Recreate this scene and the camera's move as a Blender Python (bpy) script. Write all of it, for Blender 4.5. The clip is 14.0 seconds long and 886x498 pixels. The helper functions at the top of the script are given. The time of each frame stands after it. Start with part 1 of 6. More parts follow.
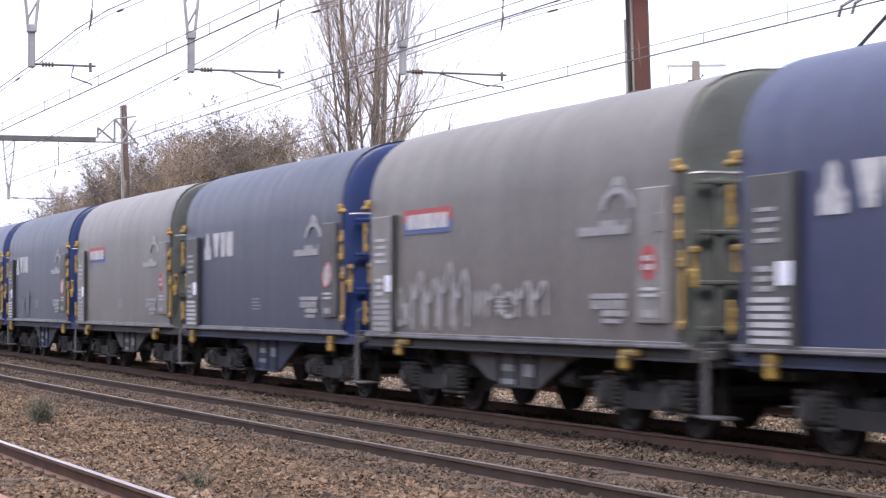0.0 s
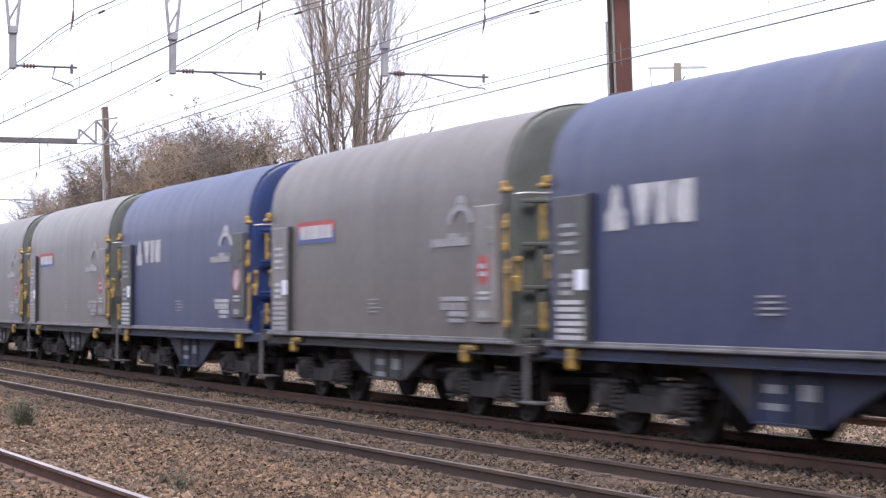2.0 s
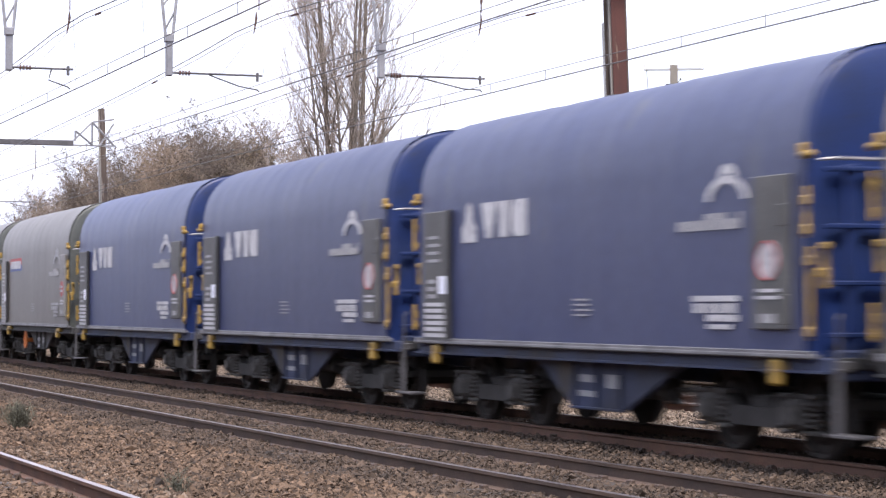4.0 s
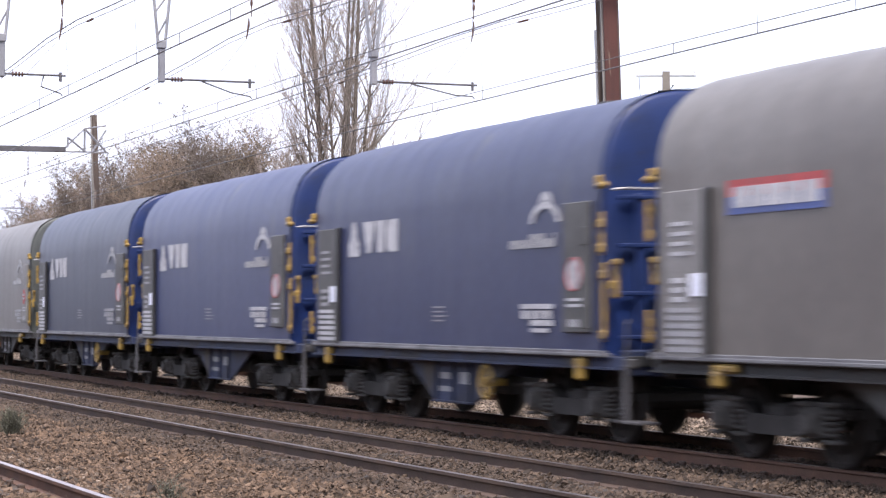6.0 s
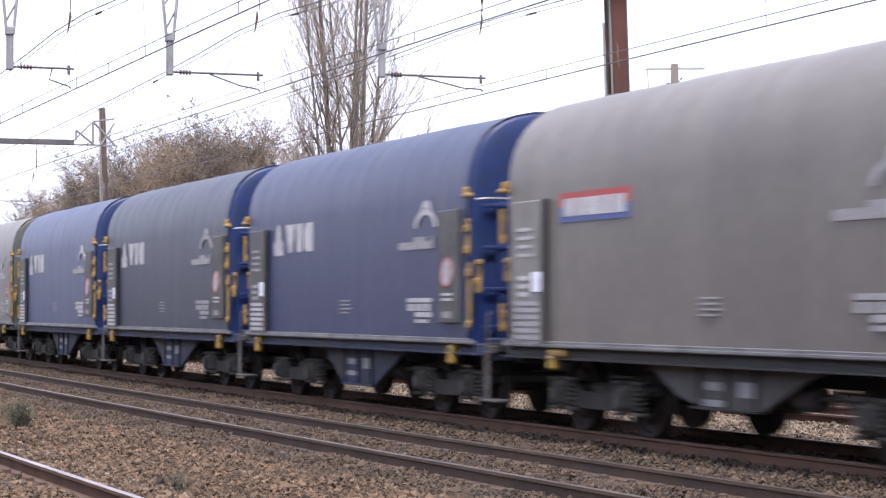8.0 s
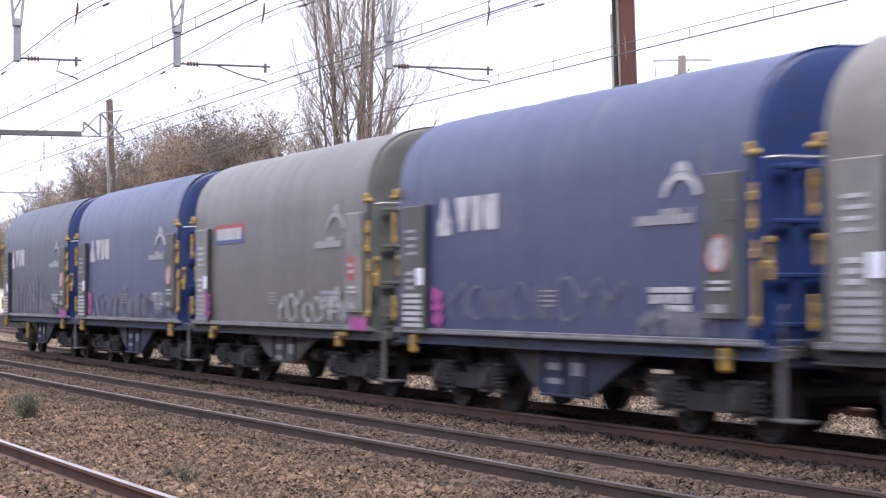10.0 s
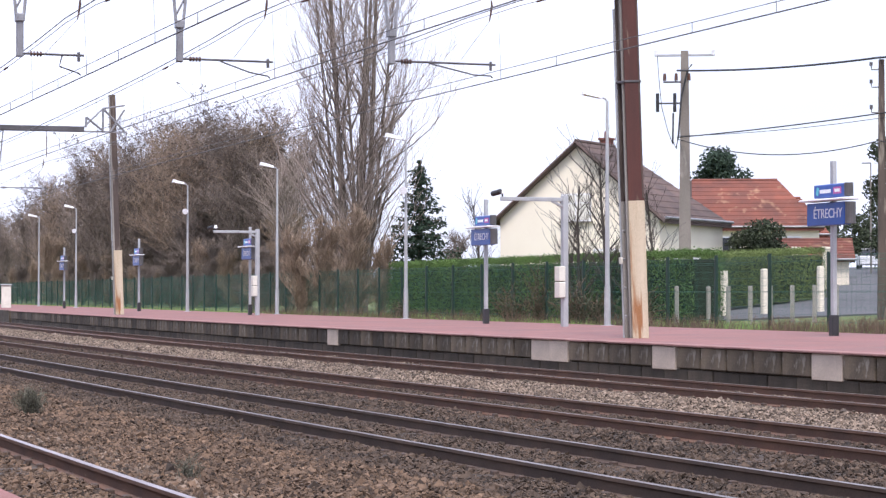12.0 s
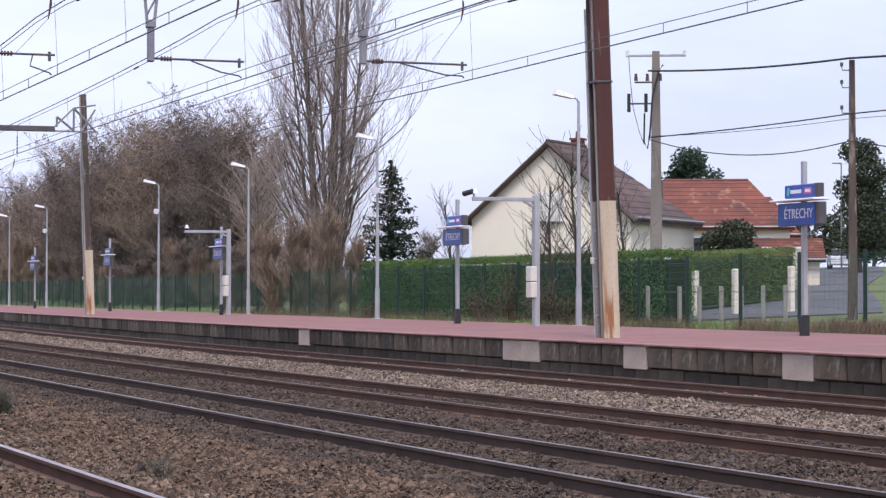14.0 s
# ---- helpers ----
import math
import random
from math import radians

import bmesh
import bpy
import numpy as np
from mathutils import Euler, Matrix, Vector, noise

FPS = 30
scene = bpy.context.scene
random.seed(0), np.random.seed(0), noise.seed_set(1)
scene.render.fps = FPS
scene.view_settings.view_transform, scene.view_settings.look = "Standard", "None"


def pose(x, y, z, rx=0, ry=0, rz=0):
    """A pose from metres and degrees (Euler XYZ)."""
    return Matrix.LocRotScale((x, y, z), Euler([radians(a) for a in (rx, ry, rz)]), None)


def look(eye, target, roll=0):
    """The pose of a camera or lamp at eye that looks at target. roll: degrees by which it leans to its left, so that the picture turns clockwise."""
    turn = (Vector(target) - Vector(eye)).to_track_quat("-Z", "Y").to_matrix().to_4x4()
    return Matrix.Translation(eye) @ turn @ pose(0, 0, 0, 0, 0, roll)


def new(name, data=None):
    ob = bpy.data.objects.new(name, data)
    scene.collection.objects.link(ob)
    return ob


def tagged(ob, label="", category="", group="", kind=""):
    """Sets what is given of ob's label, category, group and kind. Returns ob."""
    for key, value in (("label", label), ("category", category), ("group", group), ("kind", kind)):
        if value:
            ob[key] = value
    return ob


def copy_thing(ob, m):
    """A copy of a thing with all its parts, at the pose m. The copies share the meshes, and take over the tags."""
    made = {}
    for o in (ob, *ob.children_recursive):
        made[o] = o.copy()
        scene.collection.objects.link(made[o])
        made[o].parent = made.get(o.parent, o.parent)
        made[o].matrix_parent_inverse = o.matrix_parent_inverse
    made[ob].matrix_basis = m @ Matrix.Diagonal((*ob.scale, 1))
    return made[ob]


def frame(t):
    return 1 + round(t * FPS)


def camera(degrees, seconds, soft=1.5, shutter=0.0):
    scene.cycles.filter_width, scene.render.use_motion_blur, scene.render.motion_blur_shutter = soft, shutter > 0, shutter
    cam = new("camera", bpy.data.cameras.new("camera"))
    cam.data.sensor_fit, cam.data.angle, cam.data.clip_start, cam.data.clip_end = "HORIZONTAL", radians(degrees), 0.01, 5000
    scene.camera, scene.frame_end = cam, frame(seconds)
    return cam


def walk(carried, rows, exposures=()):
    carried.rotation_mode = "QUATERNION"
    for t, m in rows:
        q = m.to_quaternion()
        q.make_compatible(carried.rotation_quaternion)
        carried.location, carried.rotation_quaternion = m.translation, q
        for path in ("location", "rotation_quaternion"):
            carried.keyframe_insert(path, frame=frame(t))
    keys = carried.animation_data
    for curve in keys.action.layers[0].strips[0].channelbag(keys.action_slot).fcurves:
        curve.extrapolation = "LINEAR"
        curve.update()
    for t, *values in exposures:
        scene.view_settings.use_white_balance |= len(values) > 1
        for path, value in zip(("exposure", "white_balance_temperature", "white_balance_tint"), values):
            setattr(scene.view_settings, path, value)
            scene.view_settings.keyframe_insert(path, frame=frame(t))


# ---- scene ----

# The track bends gently for 100 m either way: at x along it, all that runs beside it lies BEND * x * x / 2 further out.
BEND = 0.00070973
EYE = (0.0, 0.0, 1.517)
LAST = 14.0


def bend(x):
    """Sideways shift of the line at x, straight on past 100 m."""
    a = np.minimum(np.abs(x), 100.0)
    return BEND * a * a / 2 + BEND * 100 * (np.abs(x) - a)


def heading(x):
    """Degrees by which the line turns at x."""
    return math.degrees(math.atan(BEND * max(-100.0, min(100.0, x))))


def on_line(x, w, z=0.0):
    return Vector((x, w + bend(x), z))


def line_pose(x, w, z=0.0, turn=0.0):
    return pose(x, w + bend(x), z, rz=heading(x) + turn)


# ---- camera: stands on the near platform and sways a little ----
cam = camera(22.294, LAST, soft=1.35, shutter=0.3)
# seconds, degrees from the line towards the far platform, degrees above level
SWAY = (
    (0.0, 21.682, 1.403),
    (0.5, 21.748, 1.360),
    (1.0, 21.859, 1.293),
    (1.5, 22.035, 1.348),
    (2.0, 22.146, 1.447),
    (2.5, 22.212, 1.469),
    (3.0, 22.146, 1.424),
    (5.5, 22.432, 1.646),
    (6.0, 22.432, 1.658),
    (6.5, 22.322, 1.646),
    (7.0, 22.212, 1.580),
    (7.5, 22.234, 1.525),
    (10.0, 22.035, 1.260),
    (10.5, 22.035, 1.216),
    (11.0, 21.969, 1.139),
    (11.5, 21.926, 1.118),
    (12.0, 21.969, 1.139),
    (12.5, 22.123, 1.192),
    (13.0, 22.432, 1.161),
    (13.5, 22.684, 1.139),
    (14.0, 22.696, 1.139),
)
EXPOSURES = ((0.0, 1.0, 6680, 18), (10.9, 1.02, 6560, 17), (11.6, 0.94, 6500, 18), (12.3, 0.54, 6350, 20), (13.0, 0.31, 6300, 21), (14.0, 0.31, 6300, 21))


def aim(yaw, pitch):
    a, b = radians(yaw), radians(pitch)
    return look(EYE, Vector(EYE) + 50 * Vector((-math.cos(a) * math.cos(b), math.sin(a) * math.cos(b), math.sin(b))))


walk(cam, [(t, aim(a, b)) for t, a, b in SWAY], EXPOSURES)

# ---- light: bright, thinly overcast ----
SUN_UP, SUN_SIDE = 58.0, 341.0  # degrees above the horizon; compass of the sun in the plan, from +x towards +y


def sky_world():
    world = bpy.data.worlds.new("sky")
    world.use_nodes = True
    scene.world = world
    nt = world.node_tree
    n, l = nt.nodes, nt.links
    n.clear()
    out = n.new("ShaderNodeOutputWorld")
    back = n.new("ShaderNodeBackground")
    sky = n.new("ShaderNodeTexSky")
    sky.sky_type = "NISHITA"
    sky.sun_disc = False
    sky.sun_elevation = radians(SUN_UP)
    sky.sun_rotation = radians(90 - SUN_SIDE)
    sky.air_density, sky.dust_density = 1.0, 2.0
    coord = n.new("ShaderNodeTexCoord")
    mapping = n.new("ShaderNodeMapping")
    mapping.inputs["Scale"].default_value = (1.0, 1.0, 3.2)
    cloud = n.new("ShaderNodeTexNoise")
    cloud.inputs["Scale"].default_value = 2.6
    cloud.inputs["Detail"].default_value = 6.0
    cloud.inputs["Roughness"].default_value = 0.55
    ramp = n.new("ShaderNodeMapRange")
    ramp.inputs["From Min"].default_value, ramp.inputs["From Max"].default_value = 0.34, 0.62
    ramp.inputs["To Min"].default_value, ramp.inputs["To Max"].default_value = 0.55, 1.0
    mix = n.new("ShaderNodeMix")
    mix.data_type = "RGBA"
    mix.inputs[7].default_value = (7.6, 8.5, 10.5, 1)
    back.inputs["Strength"].default_value = 0.1
    l.new(coord.outputs["Generated"], mapping.inputs["Vector"])
    l.new(mapping.outputs["Vector"], cloud.inputs["Vector"])
    l.new(cloud.outputs["Fac"], ramp.inputs["Value"])
    l.new(ramp.outputs["Result"], mix.inputs[0])
    l.new(sky.outputs["Color"], mix.inputs[6])
    l.new(mix.outputs[2], back.inputs["Color"])
    l.new(back.outputs["Background"], out.inputs["Surface"])


def sun_light():
    data = bpy.data.lights.new("sun", "SUN")
    data.energy, data.angle, data.color = 2.3, radians(14), (1.0, 0.96, 0.9)
    ob = new("sun", data)
    a, e = radians(SUN_SIDE), radians(SUN_UP)
    way = Vector((math.cos(a) * math.cos(e), math.sin(a) * math.cos(e), math.sin(e)))
    ob.matrix_world = look(way * 100, (0, 0, 0))
    return ob


sky_world()
sun_light()


# ---- materials ----
def mat(name, c1, c2=None, scale=3.0, rough=0.8, metal=0.0, bump=0.15, fine=60.0, vary=0.0, by="", stretch=(1, 1, 1), grain=0.25, rough2=None, spots=None, spot_scale=1.5, spot_from=0.6, ior=1.5):
    """Two colours in large patches, a fine grain over them, relief, and a shift from piece to piece (by: object or island)."""
    m = bpy.data.materials.new(name)
    m.use_nodes = True
    n, l = m.node_tree.nodes, m.node_tree.links
    bsdf = n["Principled BSDF"]
    c2 = c2 or tuple(c * 0.75 for c in c1)
    coord = n.new("ShaderNodeTexCoord")
    mp = n.new("ShaderNodeMapping")
    mp.inputs["Scale"].default_value = stretch
    l.new(coord.outputs["Object"], mp.inputs["Vector"])
    big = n.new("ShaderNodeTexNoise")
    big.inputs["Scale"].default_value, big.inputs["Detail"].default_value = scale, 5.0
    l.new(mp.outputs["Vector"], big.inputs["Vector"])
    mr = n.new("ShaderNodeMapRange")
    mr.inputs["From Min"].default_value, mr.inputs["From Max"].default_value = 0.35, 0.65
    l.new(big.outputs["Fac"], mr.inputs["Value"])
    mix = n.new("ShaderNodeMix")
    mix.data_type = "RGBA"
    mix.inputs[6].default_value, mix.inputs[7].default_value = (*c1, 1), (*c2, 1)
    l.new(mr.outputs["Result"], mix.inputs[0])
    colour = mix.outputs[2]
    small = n.new("ShaderNodeTexNoise")
    small.inputs["Scale"].default_value, small.inputs["Detail"].default_value = fine, 3.0
    l.new(coord.outputs["Object"], small.inputs["Vector"])
    if spots:
        sp = n.new("ShaderNodeTexNoise")
        sp.inputs["Scale"].default_value, sp.inputs["Detail"].default_value = spot_scale, 8.0
        l.new(mp.outputs["Vector"], sp.inputs["Vector"])
        sr = n.new("ShaderNodeMapRange")
        sr.inputs["From Min"].default_value, sr.inputs["From Max"].default_value = spot_from, spot_from + 0.1
        l.new(sp.outputs["Fac"], sr.inputs["Value"])
        sm = n.new("ShaderNodeMix")
        sm.data_type = "RGBA"
        sm.inputs[7].default_value = (*spots, 1)
        l.new(sr.outputs["Result"], sm.inputs[0])
        l.new(colour, sm.inputs[6])
        colour = sm.outputs[2]
    value = n.new("ShaderNodeMapRange")
    value.inputs["From Min"].default_value, value.inputs["From Max"].default_value = 0.25, 0.75
    value.inputs["To Min"].default_value, value.inputs["To Max"].default_value = 1 - grain, 1 + grain
    l.new(small.outputs["Fac"], value.inputs["Value"])
    hsv = n.new("ShaderNodeHueSaturation")
    l.new(colour, hsv.inputs["Color"])
    if by:
        src = n.new("ShaderNodeObjectInfo" if by == "object" else "ShaderNodeNewGeometry")
        ro = src.outputs["Random" if by == "object" else "Random Per Island"]
        vr = n.new("ShaderNodeMapRange")
        vr.inputs["To Min"].default_value, vr.inputs["To Max"].default_value = 1 - vary, 1 + vary
        l.new(ro, vr.inputs["Value"])
        mul = n.new("ShaderNodeMath")
        mul.operation = "MULTIPLY"
        l.new(vr.outputs["Result"], mul.inputs[0])
        l.new(value.outputs["Result"], mul.inputs[1])
        l.new(mul.outputs["Value"], hsv.inputs["Value"])
    else:
        l.new(value.outputs["Result"], hsv.inputs["Value"])
    l.new(hsv.outputs["Color"], bsdf.inputs["Base Color"])
    bsdf.inputs["Metallic"].default_value = metal
    bsdf.inputs["IOR"].default_value = ior
    if rough2 is None:
        bsdf.inputs["Roughness"].default_value = rough
    else:
        rr = n.new("ShaderNodeMapRange")
        rr.inputs["To Min"].default_value, rr.inputs["To Max"].default_value = rough, rough2
        l.new(mr.outputs["Result"], rr.inputs["Value"])
        l.new(rr.outputs["Result"], bsdf.inputs["Roughness"])
    if bump:
        bp = n.new("ShaderNodeBump")
        bp.inputs["Strength"].default_value, bp.inputs["Distance"].default_value = bump, 0.02
        l.new(small.outputs["Fac"], bp.inputs["Height"])
        l.new(bp.outputs["Normal"], bsdf.inputs["Normal"])
    return m


TARP = (1.0, 1.0, 0.35)
M = {
    "tarp_blue": mat("tarp_blue", (0.0374, 0.0495, 0.118), (0.0514, 0.0622, 0.126), 0.8, 0.42, ior=1.5, bump=0.22, fine=5, stretch=TARP, grain=0.12, vary=0.18, by="object", spots=(0.08, 0.085, 0.11), spot_from=0.62),
    "tarp_slate": mat("tarp_slate", (0.0309, 0.0379, 0.0673), (0.0408, 0.047, 0.0723), 0.8, 0.42, ior=1.5, bump=0.22, fine=5, stretch=TARP, grain=0.12, vary=0.15, by="object", spots=(0.085, 0.085, 0.1), spot_from=0.62),
    "tarp_grey": mat("tarp_grey", (0.164, 0.151, 0.138), (0.131, 0.12, 0.11), 0.8, 0.42, ior=1.5, bump=0.22, fine=5, stretch=TARP, grain=0.12, vary=0.14, by="object", spots=(0.165, 0.157, 0.148), spot_from=0.64),
    "end_blue": mat("end_blue", (0.011, 0.03, 0.125), (0.013, 0.026, 0.085), 2.0, 0.45, bump=0.05, spots=(0.03, 0.025, 0.02), spot_from=0.62),
    "end_green": mat("end_green", (0.0874, 0.0966, 0.0897), (0.0644, 0.0701, 0.0667), 2.0, 0.5, bump=0.05, spots=(0.035, 0.028, 0.022), spot_from=0.62),
    "sill_pale": mat("sill_pale", (0.2, 0.2, 0.21), (0.1, 0.1, 0.11), 3.0, 0.5),
    "frame_blue": mat("frame_blue", (0.0308, 0.0448, 0.101), (0.0252, 0.028, 0.0448), 1.5, 0.6, spots=(0.05, 0.04, 0.033)),
    "frame_dark": mat("frame_dark", (0.0446, 0.0459, 0.0473), (0.0297, 0.0284, 0.027), 1.5, 0.65, spots=(0.05, 0.04, 0.033)),
    "bogie": mat("bogie", (0.045, 0.0413, 0.0394), (0.0263, 0.0244, 0.0225), 4.0, 0.75, spots=(0.055, 0.043, 0.035)),
    "bogie_dusty": mat("bogie_dusty", (0.1, 0.094, 0.088), (0.06, 0.056, 0.052), 4.0, 0.8, spots=(0.13, 0.115, 0.1), spot_scale=4.0),
    "frame_grey": mat("frame_grey", (0.1, 0.1, 0.098), (0.06, 0.06, 0.058), 1.6, 0.65, stretch=(1.5, 1, 0.5), spots=(0.13, 0.12, 0.11), spot_scale=2.5),
    "wheel": mat("wheel", (0.035, 0.03, 0.028), (0.05, 0.042, 0.037), 5.0, 0.6, metal=0.4),
    "tread": mat("tread", (0.35, 0.34, 0.33), (0.25, 0.24, 0.23), 5.0, 0.3, metal=1.0, bump=0),
    "yellow": mat("yellow", (0.361, 0.23, 0.045), (0.209, 0.138, 0.0405), 6.0, 0.5, spots=(0.1, 0.07, 0.04), spot_scale=7, spot_from=0.58),
    "orange": mat("orange", (0.62, 0.17, 0.03), (0.4, 0.12, 0.03), 6.0, 0.5),
    "plate_grey": mat("plate_grey", (0.24, 0.232, 0.222), (0.18, 0.174, 0.166), 2.0, 0.55),
    "plate_dark": mat("plate_dark", (0.0978, 0.0978, 0.0943), (0.069, 0.069, 0.0667), 2.0, 0.55),
    "print_white": mat("print_white", (0.55, 0.55, 0.56), (0.4, 0.4, 0.42), 6.0, 0.6, bump=0, spots=(0.25, 0.25, 0.27), spot_scale=5, spot_from=0.6),
    "print_faint": mat("print_faint", (0.365, 0.365, 0.378), (0.284, 0.284, 0.297), 6.0, 0.6, bump=0),
    "paper": mat("paper", (0.85, 0.87, 0.95), (0.75, 0.78, 0.88), 6.0, 0.5, bump=0),
    "red_print": mat("red_print", (0.45, 0.07, 0.07), (0.33, 0.07, 0.07), 5.0, 0.55, bump=0),
    "blue_print": mat("blue_print", (0.08, 0.12, 0.32), (0.08, 0.11, 0.25), 5.0, 0.55, bump=0),
    "spray_white": mat("spray_white", (0.42, 0.42, 0.43), (0.28, 0.28, 0.29), 4.0, 0.6, bump=0),
    "spray_dull": mat("spray_dull", (0.17, 0.18, 0.21), (0.13, 0.14, 0.17), 4.0, 0.6, bump=0),
    "spray_pink": mat("spray_pink", (0.5, 0.08, 0.33), (0.33, 0.07, 0.25), 4.0, 0.6, bump=0),
    "ballast": mat("ballast", (0.0818, 0.0564, 0.0384), (0.0532, 0.0369, 0.026), 0.9, 0.95, bump=0.9, fine=22, grain=0.55),
    "ballast_oily": mat("ballast_oily", (0.0614, 0.0428, 0.0308), (0.045, 0.0315, 0.0233), 0.9, 0.9, bump=0.9, fine=22, grain=0.5),
    "ballast_pale": mat("ballast_pale", (0.184, 0.149, 0.125), (0.125, 0.0995, 0.0848), 0.9, 0.95, bump=0.9, fine=22, grain=0.5),
    "stone_brown": mat("stone_brown", (0.135, 0.0879, 0.0569), (0.0818, 0.0541, 0.0356), 2.0, 0.95, bump=0.3, fine=30, vary=0.72, by="island"),
    "stone_oily": mat("stone_oily", (0.0818, 0.0557, 0.0384), (0.054, 0.0376, 0.0267), 2.0, 0.9, bump=0.3, fine=30, vary=0.65, by="island"),
    "stone_pale": mat("stone_pale", (0.207, 0.16, 0.12), (0.137, 0.102, 0.0765), 2.0, 0.95, bump=0.3, fine=30, vary=0.72, by="island"),
    "rail_side": mat("rail_side", (0.15, 0.078, 0.05), (0.1, 0.056, 0.04), 2.0, 0.8, bump=0.2),
    "rail_dark": mat("rail_dark", (0.1, 0.064, 0.046), (0.068, 0.046, 0.036), 2.0, 0.75, bump=0.2),
    "rail_top": mat("rail_top", (0.26, 0.21, 0.185), (0.18, 0.145, 0.13), 1.0, 0.42, metal=0.9, bump=0),
    "rail_top_bright": mat("rail_top_bright", (0.55, 0.47, 0.45), (0.42, 0.35, 0.33), 1.0, 0.4, metal=0.9, bump=0),
    "rail_top_dull": mat("rail_top_dull", (0.17, 0.125, 0.1), (0.12, 0.085, 0.07), 1.0, 0.55, metal=0.5, bump=0),
    "sleeper": mat("sleeper", (0.075, 0.058, 0.047), (0.05, 0.04, 0.033), 3.0, 0.9, bump=0.4, vary=0.25, by="object"),
    "asphalt_red": mat("asphalt_red", (0.264, 0.124, 0.11), (0.202, 0.106, 0.0966), 0.5, 0.9, bump=0.3, fine=80, grain=0.15, spots=(0.19, 0.12, 0.11), spot_scale=0.7, spot_from=0.6),
    "coping": mat("coping", (0.33, 0.18, 0.165), (0.26, 0.14, 0.125), 1.2, 0.9, bump=0.3),
    "block": mat("block", (0.16, 0.122, 0.0837), (0.0692, 0.0541, 0.0389), 1.8, 0.95, bump=0.5, fine=30, stretch=(1.3, 1, 0.8), vary=0.55, by="object", spots=(0.22, 0.19, 0.155), spot_scale=4.0, spot_from=0.58),
    "block_dark": mat("block_dark", (0.0894, 0.069, 0.0499), (0.0488, 0.039, 0.0289), 1.6, 0.95, bump=0.5, fine=30, stretch=(1, 1, 0.4), vary=0.35, by="object", spots=(0.15, 0.135, 0.12), spot_scale=2.0, spot_from=0.64),
    "block_new": mat("block_new", (0.616, 0.505, 0.412), (0.506, 0.412, 0.333), 2.0, 0.95, bump=0.3, spots=(0.18, 0.16, 0.14), spot_from=0.64),
    "grass": mat("grass", (0.11, 0.165, 0.045), (0.14, 0.145, 0.06), 0.5, 0.95, bump=0.5, grain=0.4),
    "grass_blade": mat("grass_blade", (0.175, 0.288, 0.0688), (0.213, 0.263, 0.0938), 0.6, 0.9, bump=0, vary=0.4, by="island"),
    "dry_weed": mat("dry_weed", (0.16, 0.105, 0.07), (0.1, 0.07, 0.05), 0.8, 0.95, bump=0, vary=0.4, by="island"),
    "weed": mat("weed", (0.13, 0.125, 0.09), (0.09, 0.088, 0.065), 3.0, 0.9, bump=0, vary=0.4, by="island"),
    "concrete": mat("concrete", (0.32, 0.3, 0.27), (0.24, 0.225, 0.2), 1.5, 0.95, bump=0.3, stretch=(1, 1, 0.3)),
    "pole_concrete": mat("pole_concrete", (0.25, 0.225, 0.195), (0.17, 0.15, 0.13), 1.5, 0.95, bump=0.3, stretch=(1, 1, 0.3), spots=(0.33, 0.3, 0.26), spot_scale=3.0),
    "concrete_rusty_lit": mat("concrete_rusty_lit", (0.557, 0.478, 0.353), (0.442, 0.359, 0.244), 1.0, 0.9, bump=0.25, stretch=(3, 3, 0.25), spots=(0.3, 0.14, 0.06), spot_scale=2.5, spot_from=0.56),
    "rust": mat("rust", (0.0994, 0.0347, 0.0262), (0.0675, 0.0273, 0.0227), 1.5, 0.85, bump=0.3, stretch=(2, 2, 0.3), spots=(0.2, 0.15, 0.11), spot_scale=3.0, spot_from=0.64),
    "rust_grey": mat("rust_grey", (0.1, 0.075, 0.06), (0.06, 0.045, 0.04), 2.0, 0.85, bump=0.3, stretch=(2, 2, 0.3), spots=(0.24, 0.2, 0.16), spot_scale=3.0, spot_from=0.56),
    "steel": mat("steel", (0.3, 0.3, 0.31), (0.22, 0.22, 0.23), 2.0, 0.5, metal=0.4),
    "steel_dark": mat("steel_dark", (0.12, 0.115, 0.12), (0.08, 0.078, 0.08), 2.0, 0.6, metal=0.3),
    "wire": mat("wire", (0.124, 0.118, 0.118), (0.09, 0.084, 0.084), 2.0, 0.6, bump=0),
    "galvanised": mat("galvanised", (0.42, 0.43, 0.44), (0.34, 0.35, 0.36), 2.0, 0.5, metal=0.2),
    "black_paint": mat("black_paint", (0.02, 0.02, 0.022), (0.03, 0.03, 0.032), 3.0, 0.5),
    "cream_box": mat("cream_box", (0.68, 0.66, 0.58), (0.6, 0.58, 0.5), 3.0, 0.5, bump=0.03),
    "sign_blue": mat("sign_blue", (0.02, 0.085, 0.36), (0.018, 0.075, 0.31), 3.0, 0.35, bump=0),
    "sign_white": mat("sign_white", (0.82, 0.83, 0.85), (0.75, 0.76, 0.78), 3.0, 0.4, bump=0),
    "sign_teal": mat("sign_teal", (0.1, 0.5, 0.55), (0.1, 0.45, 0.5), 3.0, 0.4, bump=0),
    "sign_mauve": mat("sign_mauve", (0.5, 0.1, 0.3), (0.45, 0.08, 0.28), 3.0, 0.4, bump=0),
    "fence_green": mat("fence_green", (0.016, 0.1, 0.068), (0.013, 0.08, 0.055), 2.0, 0.5, bump=0),
    "fence_post": mat("fence_post", (0.008, 0.032, 0.022), (0.006, 0.024, 0.017), 2.0, 0.5, bump=0),
